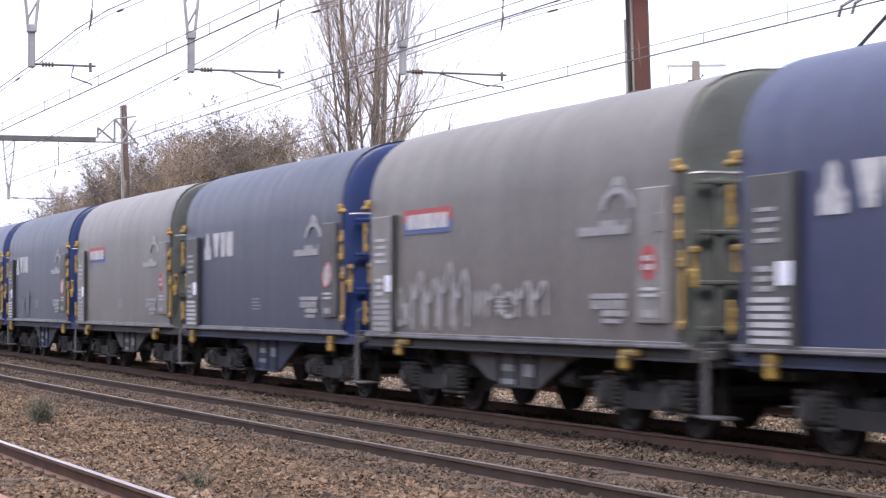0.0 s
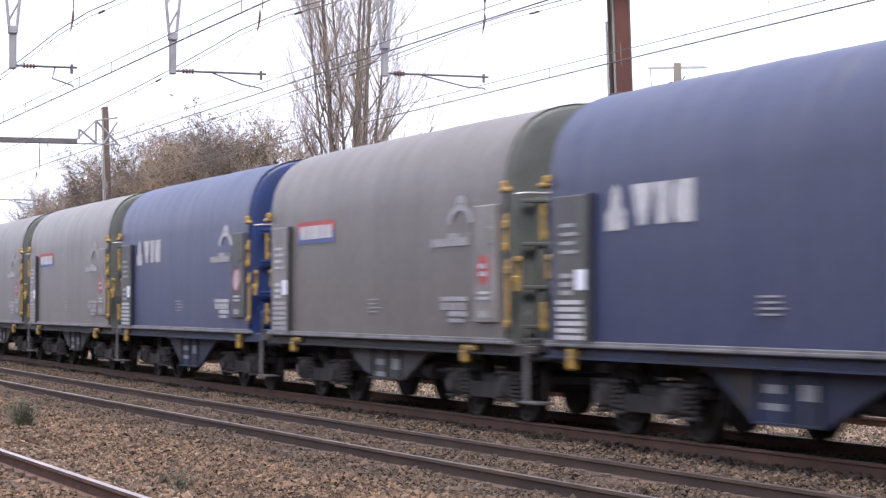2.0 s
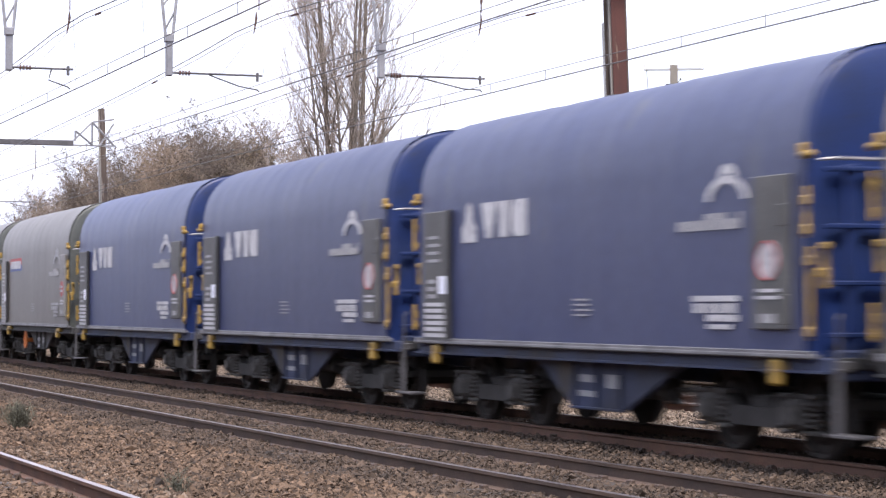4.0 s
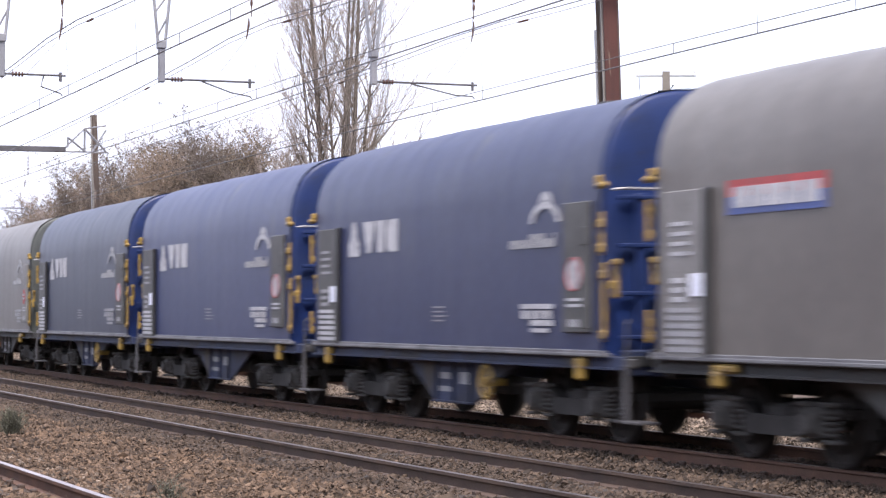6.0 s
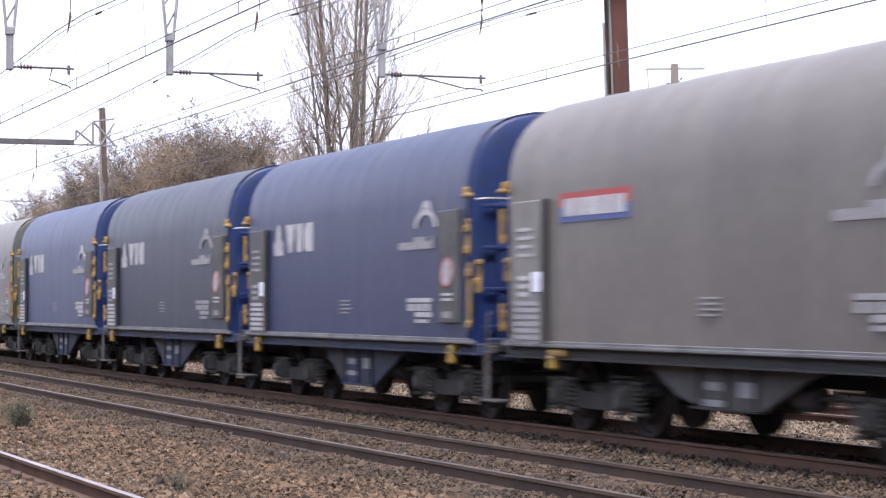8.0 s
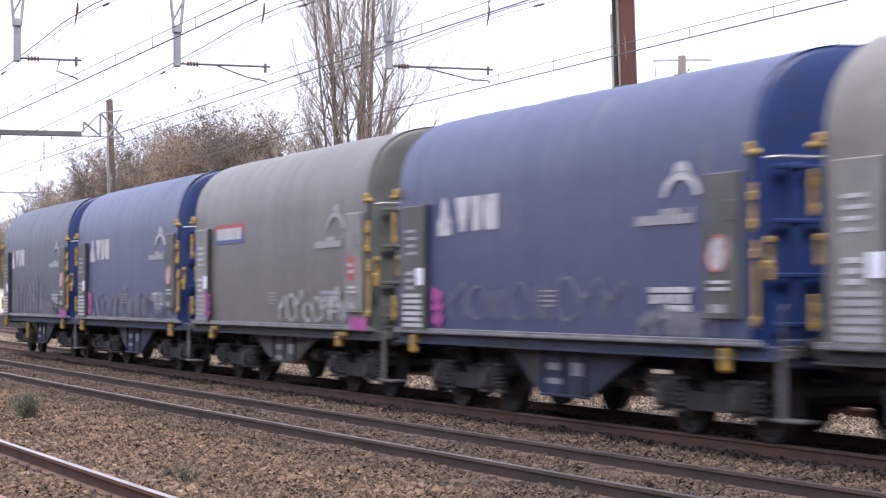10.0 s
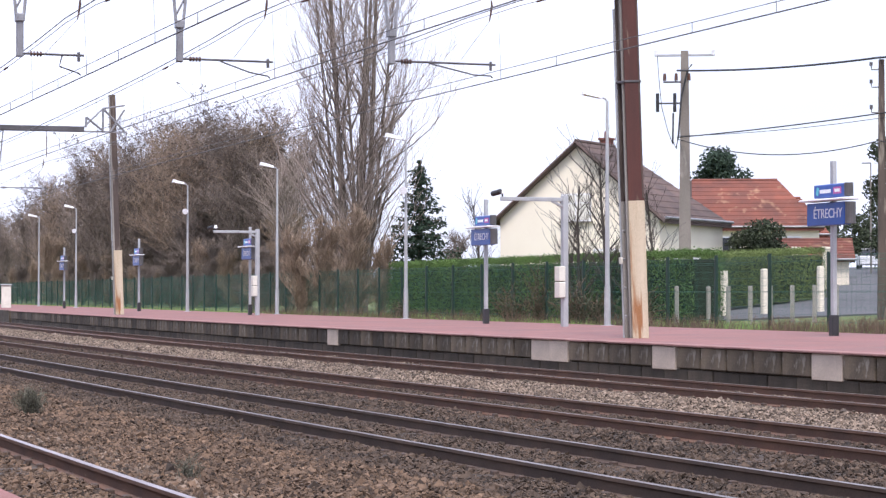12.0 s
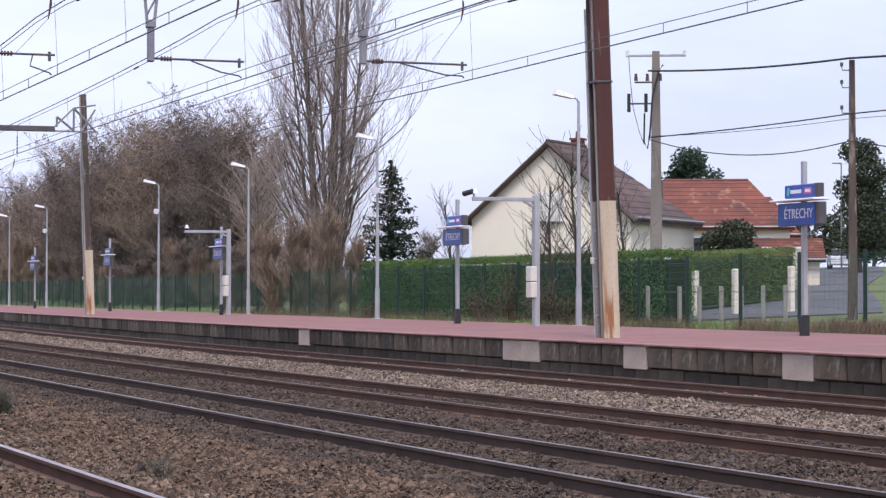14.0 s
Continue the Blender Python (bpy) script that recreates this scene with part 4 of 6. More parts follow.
def build_passing_unit():
    """An electric unit on the far track, hidden by the wagons but for its pantograph."""
    u = thing("electric_unit", "electric railcar on far track with raised dark pantograph", "train")
    outline = [(-1.35, 1.0), (-1.42, 2.2), (-1.35, 3.2), (-0.9, 3.7), (0, 3.85), (0.9, 3.7), (1.35, 3.2), (1.42, 2.2), (1.35, 1.0)]
    part("body", Geo().slab(outline, -2.5, 14.0), "plate_grey", u)
    part("underframe", Geo().box((5.7, 0, 0.85), (16.0, 2.3, 0.3), 0.03), "frame_dark", u)
    for x in (0.2, 2.4, 9.8, 12.0):
        part("wheelset", BOGIE["wheelset"], "wheel", u, at=pose(x, 0, 0.46))
    for x in (-0.6, 3.0, 6.6, 10.2):
        part("window", Geo().box((x + 0.5, -1.41, 2.5), (1.6, 0.04, 0.8), 0.02), "glass_dark", u)
    pan = part("pantograph", Geo().box((0.6, 0, 3.95), (2.2, 1.2, 0.08), 0.02), "steel_dark", u, "dark steel pantograph")
    frame_g = Geo()
    for s in (-1, 1):
        frame_g.tube((0.7, s * 0.5, 3.98), (-1.5, s * 0.32, 4.8), 0.035, n=6)
        frame_g.tube((-1.5, s * 0.32, 4.8), (0.0, s * 0.12, 5.72), 0.028, n=6)
    frame_g.tube((-1.5, -0.4, 4.8), (-1.5, 0.4, 4.8), 0.03, n=6).tube((-1.1, -0.28, 5.05), (-1.4, 0.3, 4.86), 0.016, n=5).tube((0.5, 0, 3.98), (-1.35, 0, 4.72), 0.022, n=5)
    part("linkage", frame_g, "steel_dark", pan)
    for dx in (-0.18, 0.18):
        part("collector_head", Geo().path([(0.1 + dx, -0.98, 5.55), (0.1 + dx, -0.93, 5.7), (0.1 + dx, -0.72, 5.82), (0.1 + dx, -0.55, 5.845), (0.1 + dx, 0.55, 5.845), (0.1 + dx, 0.72, 5.82), (0.1 + dx, 0.93, 5.7), (0.1 + dx, 0.98, 5.55)], 0.025, 6), "steel_dark", pan)
    part("head_link", Geo().box((0.1, 0, 5.74), (0.5, 0.3, 0.06), 0.01), "steel_dark", pan)
    return u


passing_unit = build_passing_unit()


# ---- overhead line ----
PORTALS = (-157.0, -99.6, -42.46, 14.7)
CONTACT = {0: 5.6, 1: 5.67, 2: 5.74, 3: 5.9}
MESSENGER = {0: 7.0, 1: 7.07, 2: 7.25, 3: 7.42}  # height at the portals
SAG = {0: 0.5, 1: 0.5, 2: 0.55, 3: 0.3}


def build_mast(x, w, top, label, size=1.0, skin="rust"):
    """An H-section steel mast, rusty, in a painted concrete-coated foot."""
    mast = thing("catenary_mast", label, "mast", line_pose(x, w, TOP) @ pose(0, 0, 0, rx=2.0), group="catenary masts")
    h = top - TOP
    def flange(z0, z1, k, side):
        return Geo().box((side * 0.19 * k, 0, (z0 + z1) / 2), (0.03, 0.37 * k, z1 - z0), 0.004)
    def web(z0, z1, k):
        return Geo().box((-0.02, 0, (z0 + z1) / 2), (0.36 * k, 0.025, z1 - z0)).box((-0.19 * k, 0, (z0 + z1) / 2), (0.03, 0.37 * k, z1 - z0), 0.004)
    part("upper_flange", flange(2.9, h, 0.96 * size, 1), skin, mast, "weathered rusty steel flange")
    part("upper_web", web(2.9, h, 0.96 * size), "rust_grey", mast, "lichen-grey steel web and flange")
    # foot: sun side coloured paler, shaded side greyer; the rust streaks are real
    part("foot_flange", flange(-0.05, 2.9, 1.0, 1), "concrete_rusty_lit", mast, "sunward foot face in a paler lit colour with rust streaks")
    part("foot_web", web(-0.05, 2.9, 1.0), "concrete", mast, "weathered foot of the mast in a greyer shaded-side colour")
    part("cable_duct", Geo().box((0.08, -0.13, h / 2), (0.06, 0.12, h), 0.01), "concrete", mast)
    part("flaked_strip", Geo().box((0.195 * size, 0.15 * size, 2.9 + (h - 2.9) / 2), (0.026, 0.03, h - 3.0), 0.004), "rust_grey", mast)
    part("pipe", Geo().tube((-0.27, -0.17, 0.0), (-0.27, -0.17, h * 0.8), 0.025, n=8), "galvanised", mast)
    br = Geo().box((0, 0, 0), (0.05, 0.06, 0.22), 0.01).mesh("bracket", "galvanised")
    for z in (0.4, 1.0, 1.6, 2.2):
        part("bracket", br, "galvanised", mast, at=pose(-0.22, -0.15, z, ry=25))
    part("small_box", Geo().box((-0.16, -0.24, 1.65), (0.1, 0.06, 0.14), 0.01), "cream_box", mast)
    part("clamp_ring", Geo().box((0, 0, h * 0.62), (0.43 * size, 0.4 * size, 0.05), 0.01), "steel_dark", mast)
    return mast


def build_portal(x, kind):
    """A beam over the tracks with lattice ends, drop posts, arms and insulators."""
    z = 8.8
    por = thing("portal_beam", "dark steel catenary portal beam with drop posts and arms over the tracks", "catenary portal", line_pose(x, 0, 0), group="catenary portals")
    g = Geo()
    g.box((0, 9.2, z), (0.28, 19.6, 0.24), 0.02)
    part("beam", g, "steel_dark", por)
    br = Geo()
    br.box((0, 19.8, z - 0.09), (0.1, 2.2, 0.07))
    for a, b in (((20.8, z - 0.05), (19.85, z + 0.95)), ((19.85, z + 0.95), (19.85, z - 0.05)), ((19.85, z + 0.95), (19.0, z + 0.1)), ((20.8, z + 1.1), (19.85, z + 0.95)), ((20.8, z + 0.9), (20.2, z - 0.05)), ((19.85, z - 0.05), (19.1, z + 0.55)), ((19.1, z + 0.55), (19.1, z + 0.1))):
        for dx in (-0.1, 0.1):
            br.tube((dx, a[0], a[1]), (dx, b[0], b[1]), 0.035, n=5)
    part("lattice_end", br, "steel", por)
    for k, w in ((0, 2.3), (1, 7.79), (2, 10.87), (3, 15.2)):
        wire = TRACKS[k] + {0: -0.04, 1: -0.04, 2: -0.05, 3: -0.2}[k]
        za = {0: 6.0, 1: 6.05, 2: 6.06, 3: 6.17}[k]
        d = Geo()
        d.box((0, w, za + 0.28), (0.13, 0.13, 0.7), 0.02)
        d.box((0, w, 6.72), (0.2, 0.17, 0.16), 0.02)
        part("drop_post", d, "steel", por)
        la = Geo()
        for s in (-1, 1):
            la.tube((0, w + 0.07 * s, 6.75), (0, w + 0.26 * s, z - 0.1), 0.032, n=5)
        for i in range(4):
            zz = 6.85 + i * 0.48
            la.tube((0, w - 0.1 - 0.04 * i, zz), (0, w + 0.12 + 0.04 * i, zz + 0.42), 0.02, n=4)
        part("lattice_hanger", la, "steel", por)
        arm = Geo().tube((0, w, za), (0, wire + 0.12, za), 0.024, n=6).tube((0, wire + 0.02, za - 0.12), (0, wire + 0.02, za + 0.06), 0.03, n=6)
        part("arm", arm, "steel_dark", por)
        reg = Geo().path([(0, w + 0.8, za - 0.02), (0, wire - 0.35, za - 0.22), (0, wire + 0.02, CONTACT[k] + 0.04), (0, wire + 0.06, CONTACT[k] + 0.0)], 0.016, 6)
        part("registration_arm", reg, "steel_dark", por)
        ins = Geo()
        for i in range(4):
            ins.tube((0, w + 0.2 + 0.06 * i, za), (0, w + 0.23 + 0.06 * i, za), 0.05, n=10)
        part("insulator", ins, "insulator", por)
        n = 15
        part("hanger_insulator", Geo().path([(0, wire + 0.05, MESSENGER[k] + 0.1 + (z - 0.2 - MESSENGER[k]) * i / n) for i in range(n + 1)], [0.034 if i % 2 and 2 < i < 12 else 0.012 for i in range(n + 1)], 8), "insulator", por)
    return por


def build_wires():
    """For each track a messenger, an auxiliary wire and a contact wire, with droppers."""
    for k, w in enumerate(TRACKS):
        line = thing("overhead_line", "dark copper overhead wires with droppers above the track", "overhead wire", group="overhead lines")
        xs = [-260 + 3.0 * i for i in range(100)]
        span = 57.15
        def pos(x, q):
            u = ((x - PORTALS[2]) / span) % 1.0
            n = math.floor((x - PORTALS[2]) / span)
            a, b = (0.12, -0.12) if n % 2 == 0 else (-0.12, 0.12)
            side = a + (b - a) * u
            sag = 4 * u * (1 - u)
            c = CONTACT[k]
            z = {"contact": c, "aux": c + 0.19 - 0.03 * sag, "messenger": MESSENGER[k] - SAG[k] * sag ** 0.7, "feeder": MESSENGER[k] - 0.1 - SAG[k] * sag ** 0.7}[q]
            return on_line(x, w + side * (0.5 if q in ("messenger", "feeder") else 1), z)
        for q, r in (("contact", 0.013), ("aux", 0.008), ("messenger", 0.012), ("feeder", 0.008)):
            part(q + "_wire", Geo().path([pos(x, q) for x in xs], r, 5), "wire", line)
        dr = Geo()
        for i in range(70):
            x = -190 + 2.9 * i
            dr.tube(pos(x, "contact"), pos(x, "aux"), 0.007, n=4, caps=False)
            if i % 2:
                dr.tube(pos(x, "aux"), pos(x, "messenger"), 0.004, n=4, caps=False)
        part("dropper", dr, "wire", line)["kind"] = "stuff"
        for x in (PORTALS[2] - 9.0, PORTALS[2] + 2.4, PORTALS[1] + 4):
            p0, p1 = pos(x, "feeder"), pos(x + 0.5, "feeder")
            part("line_insulator", Geo().path([p0.lerp(p1, i / 12) for i in range(13)], [0.024 if i % 2 else 0.014 for i in range(13)], 8), "insulator", line)
        for x in PORTALS[1:3]:
            top, low = pos(x, "messenger"), pos(x, "contact")
            foot = Vector((top.x, low.y - 0.75, CONTACT[k] + 0.4))
            part("stay_wire", Geo().tube(top + Vector((0, -0.05, -0.3)), foot, 0.005, n=4), "wire", line)
            part("messenger_clamp", Geo().path([top + Vector((0, 0, 0.12)), top, top + Vector((0, -0.02, -0.14)), top + Vector((0, -0.05, -0.3))], [0.012, 0.028, 0.02, 0.012], 8), "insulator", line)


build_mast(PORTALS[2], 20.9, 9.3, "tall rusty H-section catenary mast with pale foot on platform")
build_mast(PORTALS[1], 20.9, 10.5, "grey-brown catenary mast with a pale concrete foot further along", 0.68, "rust_grey")
for px in PORTALS[1:3]:
    build_portal(px, 0)
build_wires()


# ---- station furniture ----
def build_lamp(x, y, speaker):
    lamp = thing("street_lamp", "slim grey galvanised platform lamp with angled white head", "street lamp", pose(x, y, TOP), group="platform lamps")
    part("base", Geo().tube((0, 0, 0), (0, 0, 1.15), 0.095, 0.085, 10).box((0, 0, 0.02), (0.3, 0.3, 0.04), 0.01), "galvanised", lamp)
    part("pole", Geo().tube((0, 0, 1.1), (0, 0, 3.6), 0.07, 0.06, 10).tube((0, 0, 3.6), (0, 0, 6.5), 0.055, 0.04, 10), "galvanised", lamp)
    part("arm", Geo().path([(0, 0, 6.45), (0, -0.05, 6.55), (-0.02, -0.25, 6.63)], 0.028, 8), "galvanised", lamp)
    head = Geo()
    head.add([(-0.11, -0.2, 6.56), (0.11, -0.2, 6.56), (0.14, -0.8, 6.66), (-0.14, -0.8, 6.66), (-0.08, -0.2, 6.66), (0.08, -0.2, 6.66), (0.1, -0.76, 6.8), (-0.1, -0.76, 6.8)],
             [(0, 1, 2, 3), (4, 7, 6, 5), (0, 4, 5, 1), (1, 5, 6, 2), (2, 6, 7, 3), (3, 7, 4, 0)])
    part("lamp_head", head, "sign_white", lamp, "white wedge-shaped lamp head")
    if speaker:
        part("loudspeaker", Geo().tube((0.1, -0.05, speaker), (0.3, -0.22, speaker - 0.05), 0.06, 0.15, 12).tube((0, 0, speaker), (0.12, -0.06, speaker), 0.02, n=6), "sign_white", lamp, "small white loudspeaker")
    return lamp


def text_mesh(body, size):
    """Lettering in the built-in font as a mesh that lies in the x-z plane and faces -y."""
    cu = bpy.data.curves.new("lettering", "FONT")
    cu.body, cu.size, cu.extrude, cu.align_x, cu.align_y = body, size, 0.004, "CENTER", "CENTER"
    ob = bpy.data.objects.new("lettering", cu)
    scene.collection.objects.link(ob)
    bpy.context.view_layer.update()
    me = bpy.data.meshes.new_from_object(ob.evaluated_get(bpy.context.evaluated_depsgraph_get()))
    bpy.data.objects.remove(ob)
    me.transform(Matrix.Rotation(radians(90), 4, "X"))
    me.materials.clear()
    me.materials.append(M["sign_white"])
    return me


NAME = text_mesh("ÉTRECHY", 0.3)


def build_sign(x, y, turn):
    sign = thing("station_sign", "blue station name sign with white lettering on grey post", "station sign", pose(x, y, TOP, rz=turn), group="station name signs")
    part("post", Geo().box((0, 0, 1.92), (0.13, 0.1, 3.84), 0.012), "galvanised", sign)
    part("post_foot", Geo().box((0, 0, 0.24), (0.19, 0.16, 0.48), 0.012), "black_paint", sign)
    low = part("name_panel", Geo().box((-0.1, -0.06, 2.68), (1.66, 0.18, 0.5), 0.02), "sign_blue", sign, "blue name panel")
    part("lettering", NAME, "sign_white", low, at=pose(0.02, -0.156, 2.68))
    part("end_cap", Geo().tube((0.84, -0.06, 2.45), (0.84, -0.06, 2.92), 0.115, n=14), "steel_dark", sign)
    part("shelf", Geo().box((-0.05, -0.1, 2.985), (1.95, 0.42, 0.045), 0.015), "sign_white", sign, "pale lamp shelf")
    up = part("operator_panel", Geo().box((0.05, -0.06, 3.18), (1.36, 0.16, 0.29), 0.02), "sign_blue", sign)
    part("end_cap", Geo().tube((0.77, -0.06, 3.04), (0.77, -0.06, 3.33), 0.1, n=14), "steel_dark", sign)
    part("mark", Geo().box((-0.45, -0.144, 3.18), (0.1, 0.006, 0.17), 0, pose(0, 0, 0, ry=15)), "sign_teal", up)
    part("mark", rows_of_bars(Geo(), -0.35, 3.13, -0.144, 0.55, 0.09, 1, 0.9, 5), "sign_white", up)
    part("mark", Geo().box((0.42, -0.144, 3.18), (0.34, 0.006, 0.15)), "sign_mauve", up)
    part("mark", Geo().box((0.42, -0.149, 3.18), (0.22, 0.006, 0.07)), "sign_white", up)
    return sign


def build_gantry(x, y):
    g = thing("camera_gantry", "grey steel post with side arm and cream meter boxes", "post", pose(x, y, TOP), group="gantry posts")
    part("post", Geo().box((0, 0, 1.85), (0.2, 0.16, 3.7), 0.015), "galvanised", g)
    part("arm", Geo().box((0, -1.0, 3.58), (0.1, 1.9, 0.11), 0.012).box((0, -0.2, 3.45), (0.08, 0.4, 0.07), 0.01, pose(0, 0, 0, rx=-25)), "galvanised", g)
    part("meter_box", Geo().box((0, -0.14, 1.5), (0.33, 0.2, 0.42), 0.02), "cream_box", g)
    part("meter_box", Geo().box((0, -0.14, 1.05), (0.33, 0.2, 0.44), 0.02), "cream_box", g)
    cam_g = Geo().tube((0.02, -1.95, 3.78), (-0.25, -2.1, 3.72), 0.075, n=10).tube((0, -1.9, 3.6), (0, -1.9, 3.78), 0.025, n=6)
    part("watch_camera", cam_g, "black_paint", g)
    part("camera_dome", Geo().tube((0, -1.85, 3.72), (0, -1.85, 3.86), 0.09, 0.05, 10), "sign_white", g)
    return g


for lx, ly, sp in ((-58.25, 28.6, 0), (-76.73, 29.49, 4.75), (-95.76, 30.65, 0), (-112, 31.03, 5.2), (-146, 32.9, 5.1), (-164, 34.2, 0)):
    build_lamp(lx, ly, sp)
for sx, sy in ((-42.26, 26.23), (-63.48, 27.03), (-93.5, 28.7), (-116, 29.5), (-140, 30.8)):
    build_sign(sx, sy, -2.5)
for gx, gy in ((-57.22, 26.76), (-92.15, 28.61)):
    build_gantry(gx, gy)


def build_cabinet(x, y):
    c = thing("signal_cabinet", "pale cream trackside cabinet with green sprayed graffiti", "cabinet", pose(x, y, TOP, rz=-10))
    part("body", Geo().box((0, 0, 0.75), (1.6, 0.6, 1.5), 0.02), "cream_box", c)
    part("roof", Geo().box((0, 0, 1.54), (1.75, 0.75, 0.08), 0.02), "galvanised", c)
    for s in (-0.4, 0.4):
        part("door", Geo().box((s, -0.31, 0.75), (0.76, 0.03, 1.36), 0.008), "cream_box", c)
    scr = spray([(-0.5 + 0.08 * i, 0.7 + 0.3 * math.sin(i * 1.2)) for i in range(14)], -0.335, 0.07)
    part("graffiti", scr, "leaf_dark", c)


build_cabinet(-150, 29.1)


# ---- fence ----
def build_fence():
    fence = thing("mesh_fence", "dark green welded mesh fence along the back of the platform", "fence")
    pm = Geo().box((0, 0, 1.05), (0.085, 0.085, 2.1), 0.008).box((0, 0, 2.11), (0.075, 0.075, 0.03), 0.005).mesh("post", "fence_post")
    pan = Geo()
    for i in range(52):
        xx = 0.03 + 3.14 * i / 51
        pan.add([(xx - 0.0028, 0, 0.08), (xx + 0.0028, 0.001, 0.08), (xx, 0.004, 0.08), (xx - 0.0028, 0, 2.05), (xx + 0.0028, 0.001, 2.05), (xx, 0.004, 2.05)], [(0, 1, 4, 3), (1, 2, 5, 4), (2, 0, 3, 5)])
    for i in range(11):
        zz = 0.1 + 0.194 * i
        pan.tube((0.03, 0.008, zz), (3.17, 0.008, zz), 0.0028, n=4, caps=False)
    for zz in (0.3, 1.1, 1.9):
        pan.tube((0.03, 0.02, zz), (3.17, 0.02, zz), 0.006, n=4, caps=False)
    pan = pan.mesh("mesh_panel", "fence_green")
    x = -34.0
    while x > -330:
        o = line_pose(x, 30.0, land(30.0) - 0.02)
        part("post", pm, "fence_green", fence, at=o)
        part("mesh_panel", pan, "fence_green", fence, at=line_pose(x - 3.2, 30.0, land(30.0) - 0.02))
        x -= 3.2


build_fence()


# ---- trees and bushes ----
def tubes_mesh(name, segs, material, n=3):
    """Many thin tapered pieces as one mesh. segs: rows of start, end, radii."""
    s = np.array(segs, float)
    a, b, r0, r1 = s[:, 0:3], s[:, 3:6], s[:, 6], s[:, 7]
    d = b - a
    d /= np.maximum(np.linalg.norm(d, axis=1, keepdims=True), 1e-6)
    ref = np.where(np.abs(d[:, 2:3]) < 0.9, np.array([[0.0, 0, 1]]), np.array([[1.0, 0, 0]]))
    u = np.cross(d, ref)
    u /= np.linalg.norm(u, axis=1, keepdims=True)
    w = np.cross(d, u)
    vs = []
    for c, r in ((a, r0), (b, r1)):
        for i in range(n):
            t = 2 * math.pi * i / n
            vs.append(c + (u * math.cos(t) + w * math.sin(t)) * r[:, None])
    v = np.stack(vs, 1)
    k = len(s)
    f = np.array([(i, (i + 1) % n, n + (i + 1) % n, n + i) for i in range(n)])
    faces = (f[None] + (2 * n * np.arange(k))[:, None, None]).reshape(-1, 4)
    me = bpy.data.meshes.new(name)
    me.from_pydata(v.reshape(-1, 3).tolist(), [], faces.tolist())
    me.materials.append(M[material])
    return me


def leaves_mesh(name, centres, size, material, rng, flat=0.0):
    """Many small bent leaves as one mesh."""
    c = np.array(centres, float)
    n = len(c)
    a = rng.normal(0, 1, (n, 3))
    a[:, 2] *= 1 - flat
    a /= np.linalg.norm(a, axis=1, keepdims=True)
    b = np.cross(a, rng.normal(0, 1, (n, 3)))
    b /= np.maximum(np.linalg.norm(b, axis=1, keepdims=True), 1e-6)
    s = size * rng.uniform(0.6, 1.4, (n, 1))
    lift = np.cross(a, b) * s * 0.25
    v = np.stack([c - a * s, c - b * s * 0.5 + lift, c + a * s, c + b * s * 0.5 + lift], 1)
    faces = (np.array([[(0, 1, 2), (0, 2, 3)]]) + 4 * np.arange(n)[:, None, None]).reshape(-1, 3)
    me = bpy.data.meshes.new(name)
    me.from_pydata(v.reshape(-1, 3).tolist(), [], faces.tolist())
    me.materials.append(M[material])
    return me


def grow(rng, thick, thin, p, d, length, r, level, up, spread, kids):
    """A limb that wanders, and the limbs that leave it."""
    steps = 4 if level > 1 else 3
    q = Vector(p)
    d = Vector(d)
    for i in range(steps):
        e = d + Vector((rng.gauss(0, 0.12), rng.gauss(0, 0.12), rng.gauss(0, 0.08) + up * 0.12))
        e.normalize()
        nq = q + e * (length / steps)
        ra, rb = r * (1 - 0.75 * i / steps), r * (1 - 0.75 * (i + 1) / steps)
        (thick if ra > 0.03 else thin).append((*q, *nq, max(ra, 0.009), max(rb, 0.007)))
        if level > 0 and (i > 0 or level < 3):
            for _ in range(kids if i < steps - 1 else kids + 1):
                a = rng.uniform(0, 2 * math.pi)
                side = Vector((math.cos(a), math.sin(a), rng.uniform(-0.1, 0.4)))
                nd = (e * (1 - spread) + side * spread + Vector((0, 0, up * 0.5))).normalized()
                grow(rng, thick, thin, q.lerp(nq, rng.random()), nd, length * rng.uniform(0.42, 0.68), rb * 0.6, level - 1, up, spread, kids)
        q, d = nq, e


